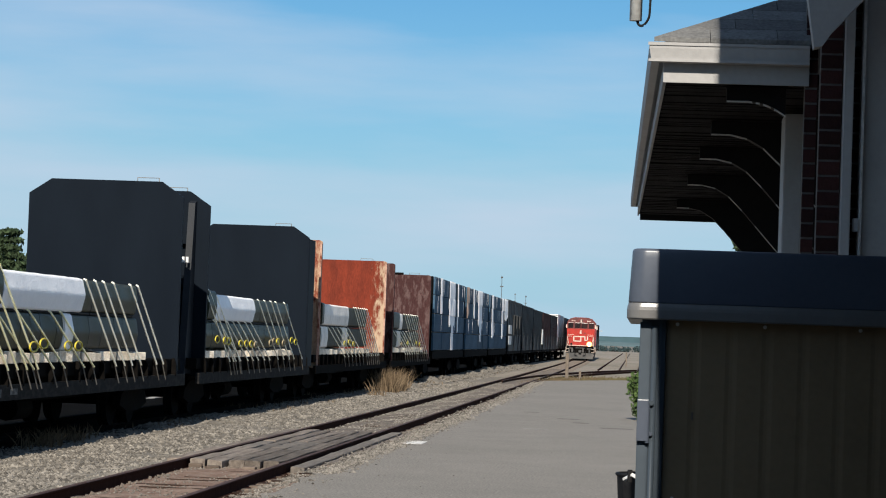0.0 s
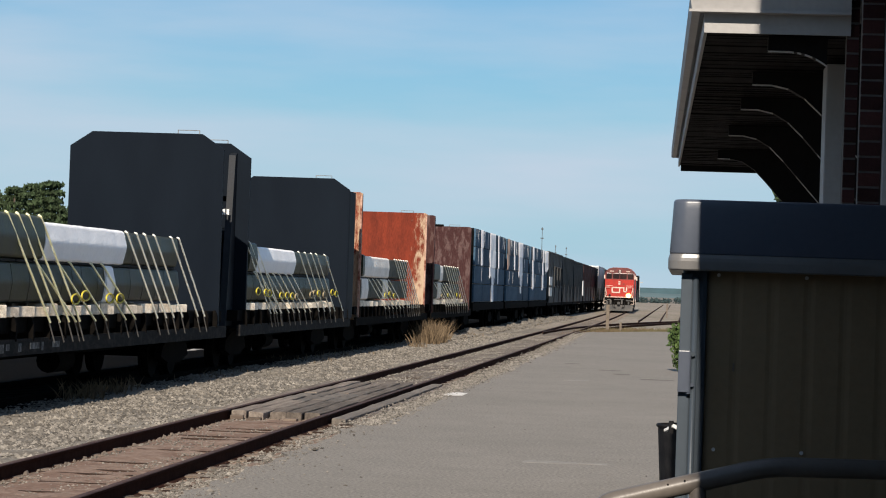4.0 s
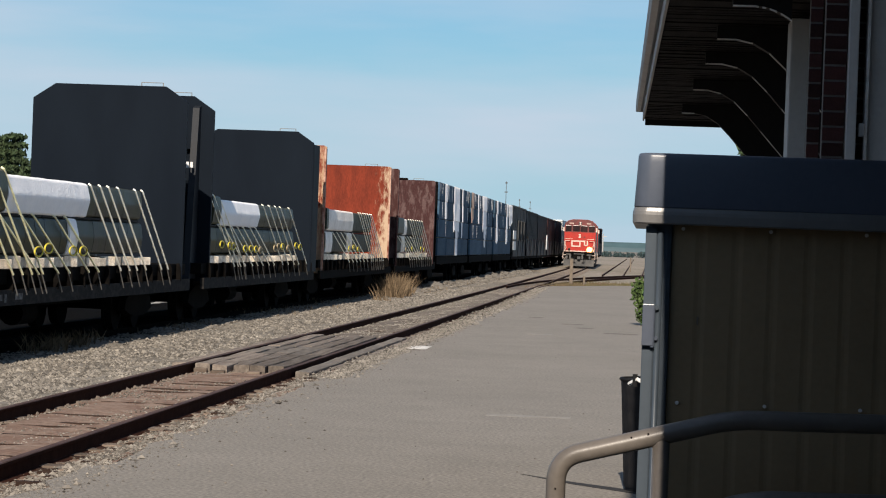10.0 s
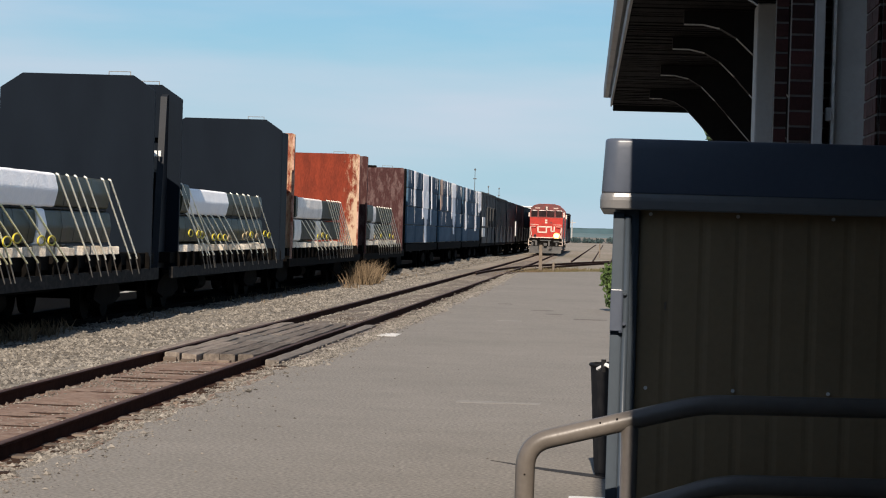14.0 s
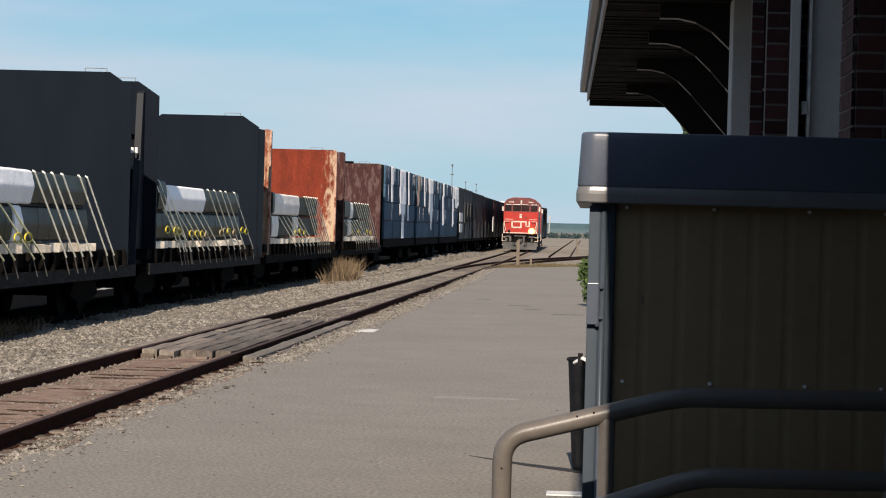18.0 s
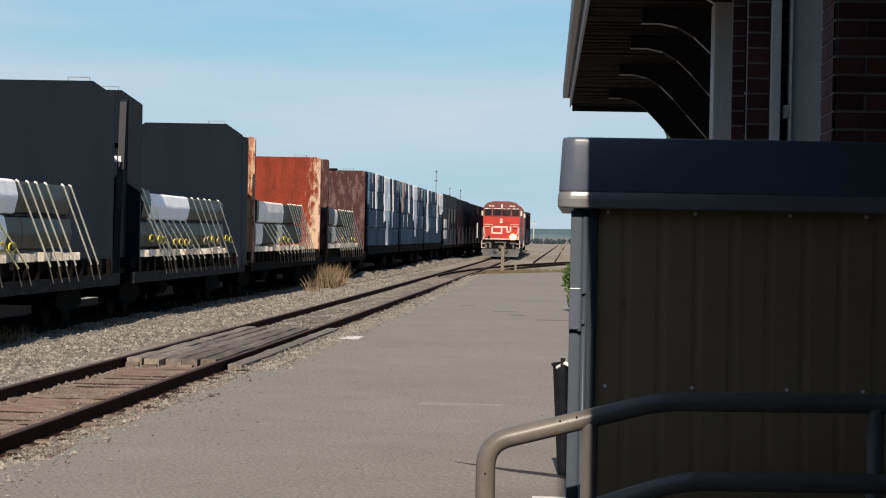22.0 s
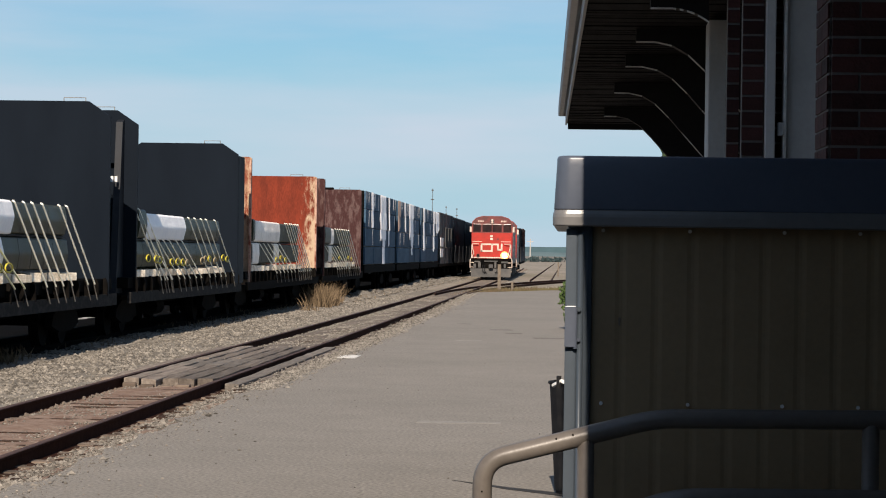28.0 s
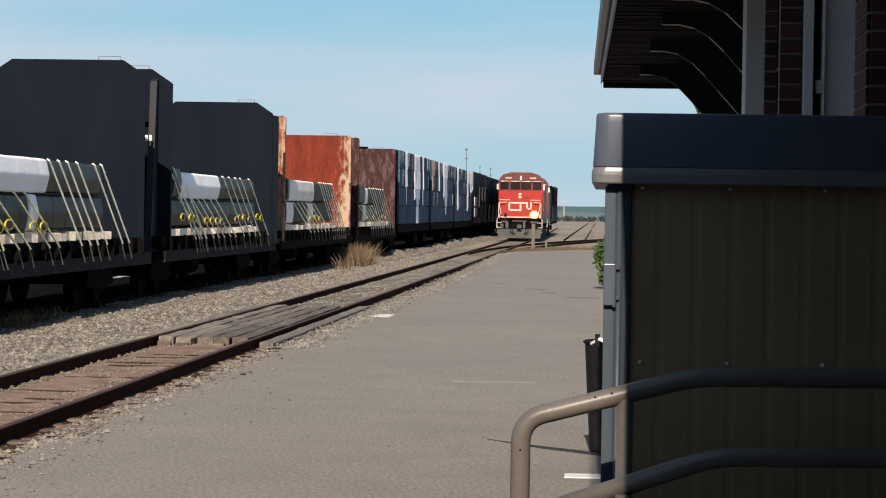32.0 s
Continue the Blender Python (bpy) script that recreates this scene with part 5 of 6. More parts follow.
    v = [rb.verts.new((p[0][0] + 0.03, 11.03, 3.265)), rb.verts.new((p[1][0] + 0.03, EAVE_Y1, 3.265)), rb.verts.new((p[1][0] + 3.4, EAVE_Y1, 4.8)),
         rb.verts.new((p[0][0] + 3.4, 14.4, 4.8)), rb.verts.new((p[0][0] + 6.8, 11.03, 3.265)), rb.verts.new((p[1][0] + 6.8, EAVE_Y1, 3.265))]
    for q in ((0, 1, 2, 3), (0, 3, 4), (3, 2, 5, 4)):
        rb.faces.new([v[i] for i in q])
    bmesh.ops.solidify(rb, geom=rb.faces[:], thickness=0.03)
    roof = part("roof", rb, SHINGLE, st, "grey asphalt shingle hip roof")
    # shingles of the near hip, course by course
    rng = random.Random(3)
    slope = 1.535 / 3.37
    for row in range(11):
        u0 = row * 0.14
        z = 3.275 + slope * u0
        yy = 11.0 + u0
        xl = p[0][0] + 0.02 + u0
        x = xl - rng.uniform(0, 0.25)
        while x < 2.0:
            wd = rng.uniform(0.28, 0.34)
            a, b = max(x, xl), min(x + wd - 0.003, 2.1)
            if b - a > 0.04:
                bm = bmesh.new()
                vs = [bm.verts.new(c) for c in ((a, yy, z), (b, yy, z), (b, yy + 0.15, z + slope * 0.15 - 0.002), (min(a + 0.14, b) if a == xl else a, yy + 0.15, z + slope * 0.15 - 0.002))]
                top = bm.faces.new(vs)
                ex = bmesh.ops.extrude_face_region(bm, geom=[top])
                for e in ex["geom"]:
                    if isinstance(e, bmesh.types.BMVert):
                        e.co.z += 0.02
                part("shingle", bm, SHINGLE, roof)
            x += wd
    # walls
    part("wall", box_bm(1.32, 6.2, 13.9, 21.6, -0.02, 3.1), MORTAR, st, "brick wall in deep shade")
    part("gable_board", prism(bmesh.new(), [(0.62, 3.75), (0.7, 3.215), (0.735, 3.225), (0.775, 3.285), (0.97, 3.5), (1.12, 3.66), (1.12, 4.1), (0.62, 4.1)], 10.6, 10.7), TRIM, st, "grey-white verge board")
    part("corner_post", box_bm(0.672, 0.765, 12.2, 12.5, 0.0, 3.08, 0.008), TRIM, st, "grey-white painted corner post")
    part("window_casing", box_bm(0.852, 0.897, 10.86, 11.05, 0.0, 3.9, 0.006), TRIM, st, "grey-white window casing")
    part("casing_edge", box_bm(0.938, 0.952, 10.93, 11.05, 0.0, 3.9, 0.003), BEAD, st, "white casing edge")
    d = part("door_panel", box_bm(0.955, 1.12, 10.98, 11.04, 0.0, 3.9, 0.01), TRIM, st, "grey door frame panel")
    part("latch", box_bm(0.912, 0.937, 10.9, 10.95, 2.44, 2.5, 0.006), TRIM, d)
    part("back_wall", box_bm(0.9, 6.0, 11.06, 11.3, 0.0, 3.9), MORTAR, st, "brick wall in deep shade")
    return st


station = make_station()


def brick_wall(x0, x1, y0, y1, z0, z1, parent, face):
    """Mortar core with bricks of their own on the face towards -y or -x."""
    part("brick_core", box_bm(x0, x1, y0, y1, z0, z1), MORTAR, parent)
    ch, bl = 0.0677, 0.213
    shared = {}
    rows = int((z1 - z0) / ch)
    lo, hi = (x0, x1) if face == "-y" else (y0, y1)
    for r in range(rows):
        a = lo - (bl / 2 if r % 2 else 0)
        while a < hi - 0.02:
            s, e = max(a, lo), min(a + bl - 0.01, hi)
            if e - s > 0.03:
                key = round(e - s, 3)
                if key not in shared:
                    me = bpy.data.meshes.new("brick")
                    bm = box_bm(0, key, -0.006, 0.02, 0.0, ch - 0.01) if face == "-y" else box_bm(-0.006, 0.02, 0, key, 0.0, ch - 0.01)
                    bm.to_mesh(me)
                    bm.free()
                    me.materials.append(BRICK)
                    shared[key] = me
                ob = new("brick", shared[key])
                ob.parent = parent
                ob.location = (s, y0, z0 + r * ch + 0.005) if face == "-y" else (x0, s, z0 + r * ch + 0.005)
            a += bl


def make_brick_faces():
    pier = part("brick_pier", box_bm(0.757, 0.843, 10.92, 11.9, 0.0, 1.6), MORTAR, station, "narrow dark red brick pier")
    brick_wall(0.753, 0.847, 10.9, 11.0, 1.6, 3.5, pier, "-y")
    brick_wall(0.697, 0.751, 11.09, 11.18, 1.6, 3.5, pier, "-y")
    brick_wall(0.899, 0.937, 11.02, 11.06, 1.6, 3.8, pier, "-y")
    near = part("brick_wing", box_bm(0.962, 2.6, 9.12, 9.6, 0.0, 1.5), MORTAR, station, "dark red brick wall of the near wing")
    brick_wall(0.962, 2.4, 9.1, 9.58, 1.5, 3.34, near, "-y")
    brick_wall(0.952, 0.962, 9.12, 9.55, 1.5, 3.34, near, "-x")


def make_shade_block():
    # unseen blocks added beside, above and behind the viewer to cast shade
    bm = bmesh.new()
    prism(bm, [(0.047, -9.0), (0.047, 4.2), (0.034, 4.7), (0.034, 5.75), (7.0, 5.75), (7.0, -9.0)], 2.74, 6.15, "z")
    b = mesh_object("shade_block_upper", bm, MORTAR)
    tagged(b, "unseen block added overhead to cast shade on the ramp", "wall", kind="structure")
    bm = bmesh.new()
    prism(bm, [(0.3, 5.76), (0.3, 8.9), (7.0, 8.9), (7.0, 5.76)], 3.36, 7.4, "z")
    b = mesh_object("shade_block_gable", bm, MORTAR)
    tagged(b, "unseen block added to shade the near roof end and gutter", "wall", kind="structure")
    # added walls and flat roof, out of view, that hold light off the enclosure
    w = mesh_object("shade_block_side", box_bm(1.6, 7.0, -9.0, 5.0, -0.02, 2.74), MORTAR)
    tagged(w, "unseen wall added beside the ramp to cut light", "wall", kind="structure")
    w = mesh_object("shade_block_back", box_bm(-2.6, 1.59, -0.95, -0.7, -0.02, 2.73), MORTAR)
    tagged(w, "unseen wall added behind the viewer to cut light", "wall", kind="structure")
    w = mesh_object("light_block_left", box_bm(-2.8, -2.61, -0.95, 2.4, -0.02, 2.73), MORTAR)
    tagged(w, "unseen wall added on the left to cut sky light", "wall", kind="structure")
    w = mesh_object("ceiling_porch", box_bm(-2.8, -0.01, -0.95, 2.4, 2.74, 2.9), SOFFIT)
    tagged(w, "unseen flat roof added overhead to cut sky light", "ceiling", kind="structure")


make_shade_block()


# ---------------------------------------------------------------- steel cabinet, handrails
def make_cabinet():
    c = thing("steel_enclosure", "tall dark steel storage enclosure with ribbed olive siding and a lid", "enclosure", at=(0, 0, 0))
    X0, X1, Y0, Y1 = 0.0, 1.5, 5.95, 7.35
    # ribbed siding on the front
    bm = bmesh.new()
    prof = []
    x = X0 + 0.06
    while x < X1 - 0.06:
        prof += [(x, 0.0), (x + 0.058, 0.0), (x + 0.068, 0.0013), (x + 0.076, 0.0013)]
        x += 0.087
    front = [(a, Y0 + d) for a, d in prof]
    vs0 = [bm.verts.new((a, b, 0.05)) for a, b in front]
    vs1 = [bm.verts.new((a, b, 1.985)) for a, b in front]
    for k in range(len(front) - 1):
        bm.faces.new((vs0[k], vs0[k + 1], vs1[k + 1], vs1[k]))
    s = part("front_siding", bm, BOX_OLIVE, c, "olive-brown ribbed steel sheet")
    part("inner_body", box_bm(X0 + 0.02, X1 - 0.02, Y0 + 0.03, Y1 - 0.02, 0.05, 1.99), BOX_OLIVE, c)
    for z in (1.957, 1.535, 1.1, 0.6):
        for x in (0.087, 0.298, 0.527, 0.71, 0.93, 1.15, 1.38):
            part("screw", rod(bmesh.new(), (x, Y0 + 0.004, z), (x, Y0 - 0.006, z), 0.0046, 10), ZINC, s, "bright screw head")
    scuff = ragged(0.127, 0.1315, 1.726, 1.746, 61, 0.004, 5)
    part("scuff_mark", prism(bmesh.new(), scuff, Y0 - 0.0016, Y0 + 0.0008), WOODPOST, s, "small pale scuff in the paint")
    for x in (X0, X1 - 0.06):
        part("corner_trim", box_bm(x, x + 0.062, Y0 - 0.012, Y0 + 0.05, 0.03, 1.99, 0.012), BOX_TRIM, c, "blue-grey folded corner trim")
    part("door_edge", box_bm(-0.003, 0.024, Y0 - 0.018, Y0 - 0.0125, 0.05, 1.96, 0.002), BOX_TRIM, c, "folded door edge")
    part("corner_tube", rod(bmesh.new(), (0.033, Y0 - 0.012, 0.05), (0.033, Y0 - 0.012, 1.95), 0.0085, 14), BOX_TRIM, c, "round door edge tube", smooth=True)
    part("side_sheet", box_bm(X0, X0 + 0.012, Y0 + 0.05, Y1, 0.05, 1.985), BOX_TRIM, c)
    # lid with rounded corners, flaring a little to a folded band
    def rounded(x0, x1, y0, y1, r, n=14):
        pts = []
        for cx, cy, a0 in ((x0 + r, y0 + r, 180), (x1 - r, y0 + r, 270), (x1 - r, y1 - r, 0), (x0 + r, y1 - r, 90)):
            pts += [(cx + r * math.cos(radians(a0 + 90 * k / n)), cy + r * math.sin(radians(a0 + 90 * k / n))) for k in range(n + 1)]
        return pts

    def layers(levels):
        bm = bmesh.new()
        rings = [[bm.verts.new((x, y, z)) for x, y in rounded(-0.03 - g, X1 + 0.03 + g, Y0 - 0.05 - g, Y1 + 0.03 + g, 0.035)] for z, g in levels]
        for a, b in zip(rings, rings[1:]):
            for k in range(len(a)):
                bm.faces.new((a[k], a[(k + 1) % len(a)], b[(k + 1) % len(b)], b[k]))
        bm.faces.new(rings[0])
        bm.faces.new(rings[-1])
        return bm

    lid = part("lid", layers([(2.006, 0.003), (2.009, 0.0035), (2.113, -0.002), (2.128, -0.0024), (2.133, -0.0036), (2.1362, -0.0066), (2.1375, -0.012)]), BOX_LID, c, "dark blue-grey steel lid with rounded corners", smooth=True)
    part("lid_rim", layers([(1.966, 0.003), (1.969, 0.006), (1.988, 0.0065), (1.996, 0.0057), (2.0045, 0.0031), (2.0075, -0.0005)]), LID_BAND, lid, "folded lighter band")
    h = part("hinge", box_bm(-0.004, 0.024, Y0 - 0.036, Y0 - 0.005, 1.672, 1.772, 0.0015), BOX_LID, c, "dark hinge")
    part("hinge_pin", rod(bmesh.new(), (0.022, Y0 - 0.03, 1.668), (0.022, Y0 - 0.03, 1.764), 0.005, 8), BOX_LID, h)
    part("hinge_screw", rod(bmesh.new(), (0.03, Y0 - 0.03, 1.764), (0.03, Y0 - 0.02, 1.764), 0.006, 10), BOX_TRIM, h)
    part("hinge_screw", rod(bmesh.new(), (0.03, Y0 - 0.03, 1.69), (0.03, Y0 - 0.02, 1.69), 0.005, 10), BOX_LID, h)
    f = part("hasp", tube(bmesh.new(), [(-0.03, Y0 + 0.02, 1.575), (-0.01, Y0 - 0.005, 1.588), (0.006, Y0 - 0.012, 1.58)], 0.005, 6), ZINC, c, "small metal hasp")
    part("hasp_knob", rod(bmesh.new(), (-0.016, Y0, 1.57), (-0.016, Y0, 1.6), 0.006, 8), RUBBER, f)
    part("plinth", box_bm(X0 + 0.02, X1 - 0.02, Y0 + 0.02, Y1 - 0.02, 0.0, 0.06), CONCRETE, c)


make_cabinet()


def bent(pts, r, steps=6):
    """Round the corners of a polyline."""
    pts = [Vector(p) for p in pts]
    out = [pts[0]]
    for a, b, c in zip(pts, pts[1:], pts[2:]):
        p, q = b + (a - b).normalized() * r, b + (c - b).normalized() * r
        for k in range(steps + 1):
            t = k / steps
            out.append(p * (1 - t) ** 2 + b * 2 * t * (1 - t) + q * t * t)
    return out + [pts[-1]]


def make_handrails():
    R = 0.0225
    h = thing("handrail", "tan painted pipe handrail with a returned end, partly in sun", "handrail", "ramp handrails")
    Y = 5.6
    part("top_rail", tube(bmesh.new(), bent([(-0.187, Y, 0.0), (-0.187, Y, 1.418), (0.21, Y, 1.523), (2.2, Y, 1.545)], 0.055, 8), R, 16), HANDRAIL, h, smooth=True)
    for x, z in ((0.05, 1.474), (0.70, 1.527), (1.5, 1.535)):
        part("post", rod(bmesh.new(), (x, Y, 0.0), (x, Y, z), 0.02, 14), HANDRAIL, h, smooth=True)
    part("rivet", rod(bmesh.new(), (0.02, Y - 0.024, 1.484), (0.02, Y - 0.019, 1.484), 0.0022, 8), CAR_DARK, h)
    part("rivet", rod(bmesh.new(), (-0.018, Y - 0.022, 1.474), (-0.018, Y - 0.015, 1.474), 0.0022, 8), CAR_DARK, h)
    part("rivet", rod(bmesh.new(), (-0.187, Y - 0.024, 1.35), (-0.187, Y - 0.019, 1.35), 0.0022, 8), CAR_DARK, h)
    g = thing("handrail", "tan painted lower pipe handrail, mostly in shade", "handrail", "ramp handrails")
    Y = 5.5
    part("lower_rail", tube(bmesh.new(), bent([(-0.187, 5.58, 1.19), (0.255, Y, 1.352), (2.2, Y, 1.37)], 0.06), R, 16), HANDRAIL, g, smooth=True)
    for x, z in ((0.05, 1.26), (1.5, 1.36)):
        part("post", rod(bmesh.new(), (x, Y + 0.02, 0.0), (x, Y + 0.02, z), 0.02, 14), HANDRAIL, g, smooth=True)


make_handrails()


# ---------------------------------------------------------------- plants
def leaf_cloud(bm, centre, radii, count, size, rng, flat=0.0):
    for _ in range(count):
        while True:
            v = Vector((rng.uniform(-1, 1), rng.uniform(-1, 1), rng.uniform(-1, 1)))
            if 0.25 < v.length < 1:
                break
        p = Vector(centre) + Vector((v.x * radii[0], v.y * radii[1], v.z * radii[2]))
        s = size * rng.uniform(0.6, 1.4)
        m = Euler((rng.uniform(0, 6.3), rng.uniform(0, 6.3), rng.uniform(0, 6.3))).to_matrix()
        vs = [bm.verts.new(p + m @ Vector(c)) for c in ((-s, 0, 0), (0, -s * 0.45, 0.1 * s), (s, 0, 0), (0, s * 0.45, 0.1 * s))]
        bm.faces.new(vs)


def tree(x, y, height, spread, seed, conifer):
    rng = random.Random(seed)
    t = thing("conifer_tree" if conifer else "leafy_tree", "dark green conifer behind the wagons" if conifer else "green leafy tree behind the wagons", "tree", "trees", (x, y, -0.1))
    bm = bmesh.new()
    rod(bm, (0, 0, 0), (0, 0, height * (0.95 if conifer else 0.6)), 0.03 * height, 8, 0.006 * height)
    crown = bmesh.new()
    if conifer:
        k = 0.18
        while k < 1.0:
            r = spread * (1 - k) ** 0.8 + 0.15
            for j in range(7):
                a = rng.uniform(0, math.tau)
                e = Vector((math.cos(a) * r * rng.uniform(0.7, 1.1), math.sin(a) * r, height * k - 0.15 * r))
                rod(bm, (0, 0, height * k), e, 0.03, 4, 0.01)
                for q in (0.35, 0.6, 0.85, 1.0):
                    leaf_cloud(crown, e * q + Vector((0, 0, height * k * (1 - q))), (0.36, 0.36, 0.16), 17, 0.12, rng)
            k += 0.055
    else:
        for j in range(16):
            a, h = rng.uniform(0, math.tau), rng.uniform(0.4, 0.95) * height
            r = spread * rng.uniform(0.3, 0.95) * math.sin(min(1, (height - h) / height * 1.6 + 0.35) * math.pi / 2)
            e = Vector((math.cos(a) * r, math.sin(a) * r, h))
            rod(bm, (0, 0, h * 0.55), e, 0.05, 5, 0.015)
            leaf_cloud(crown, e, (spread * 0.36, spread * 0.36, spread * 0.3), 620, 0.105, rng)
    part("trunk", bm, BARK, t)
    part("crown", crown, NEEDLE, t)


tree(-32.6, 120, 6.7, 2.3, 1, True)
tree(-36.2, 122, 6.2, 2.6, 2, False)
tree(-31.2, 118, 6.8, 1.7, 3, True)
tree(-40.5, 124, 6.6, 2.4, 4, False)
tree(-29.6, 126, 4.2, 1.9, 5, False)
tree(-34.2, 122, 6.6, 2.4, 7, True)
tree(-30.6, 123, 5.2, 1.9, 8, False)
tree(-38.4, 125, 6.3, 2.4, 9, True)
tree(2.0, 42, 4.08, 0.8, 6, False)


def make_shrub():
    rng = random.Random(9)
    s = thing("shrub", "green leafy shrub by the station wall", "shrub", at=(0.05, 62.0, -0.01))
    bm, cr = bmesh.new(), bmesh.new()
    for k in range(9):
        a = rng.uniform(0, math.tau)
        e = (math.cos(a) * 0.2, math.sin(a) * 0.2, rng.uniform(0.6, 1.1))
        rod(bm, (0, 0, 0), e, 0.015, 5, 0.006)
        leaf_cloud(cr, e, (0.22, 0.22, 0.32), 150, 0.06, rng)
        leaf_cloud(cr, (e[0] * 0.7, e[1], e[2] * 0.45), (0.15, 0.2, 0.3), 90, 0.055, rng)
    part("stem", bm, BARK, s)
    part("crown", cr, LEAF, s)


make_shrub()


def blades(bm, x, y, z, n, h, spread, rng):
    for _ in range(n):
        a, r = rng.uniform(0, math.tau), rng.uniform(0, spread)
        px_, py_ = x + r * math.cos(a), y + r * math.sin(a) * 1.6
        hh = h * rng.uniform(0.45, 1.1)
        lx, ly = rng.gauss(0, 0.45) * hh, rng.gauss(0, 0.45) * hh
        w = 0.006 + 0.009 * rng.random()
        vs = [bm.verts.new(c) for c in ((px_ - w, py_, z), (px_ + w, py_, z), (px_ + lx * 0.5 + w * 0.7, py_ + ly * 0.5, z + hh * 0.6), (px_ + lx, py_ + ly, z + hh), (px_ + lx * 0.5 - w * 0.7, py_ + ly * 0.5, z + hh * 0.6))]
        bm.faces.new(vs)


def make_grass():
    rng = random.Random(11)
    bm = bmesh.new()
    for k in range(26):
        u = rng.gauss(0, 1)
        blades(bm, -9.15 + rng.uniform(-0.35, 0.35), 89 + 2.4 * u, -0.1, 32, 0.9 - 0.22 * abs(u) * rng.random(), 0.35, rng)
    ob = mesh_object("dry_grass_clump", bm, DRYGRASS)
    tagged(ob, "tall clump of dry straw-coloured grass on gravel", "grass", kind="stuff")
    bm = bmesh.new()
    for k in range(300):
        y = 45 + 155 * rng.random() ** 0.8
        blades(bm, -9.6 + rng.uniform(-0.9, 0.5) + (0.3 if y > 95 else 0), y, -0.1, rng.randint(3, 14) + (8 if y > 95 else 0), rng.uniform(0.04, 0.2), 0.3 + (0.3 if y > 95 else 0), rng)
    for k in range(26):
        u = rng.gauss(0, 1)
        blades(bm, -9.7 + 0.16 * rng.gauss(0, 1), 40.5 + 1.2 * u, -0.1, 9, 0.3, 0.2, rng)
    for k in range(90):
        u = rng.gauss(0, 1)
        blades(bm, -3.4 + 0.7 * u, 127 + 4 * u + rng.uniform(-2, 2), -0.1, 12, 0.22, 0.6, rng)
    ob = mesh_object("dry_weeds", bm, DRYGRASS)
    tagged(ob, "sparse dry weeds along the wagon track", "weeds", kind="stuff")


def make_verge():
    rng = random.Random(29)
    bm = bmesh.new()
    for k in range(230):
        x = rng.uniform(-4.9, 1.8)
        y = 119.0 + 2.67 * (x + 5.2) + rng.random() ** 1.5 * 9
        blades(bm, x, y, -0.12, 16, rng.uniform(0.1, 0.32), 0.45, rng)
    ob = mesh_object("verge_grass", bm, OLIVEGRASS)
    tagged(ob, "dull olive grass beyond the end of the paving", "grass", kind="stuff")


make_grass()
make_verge()


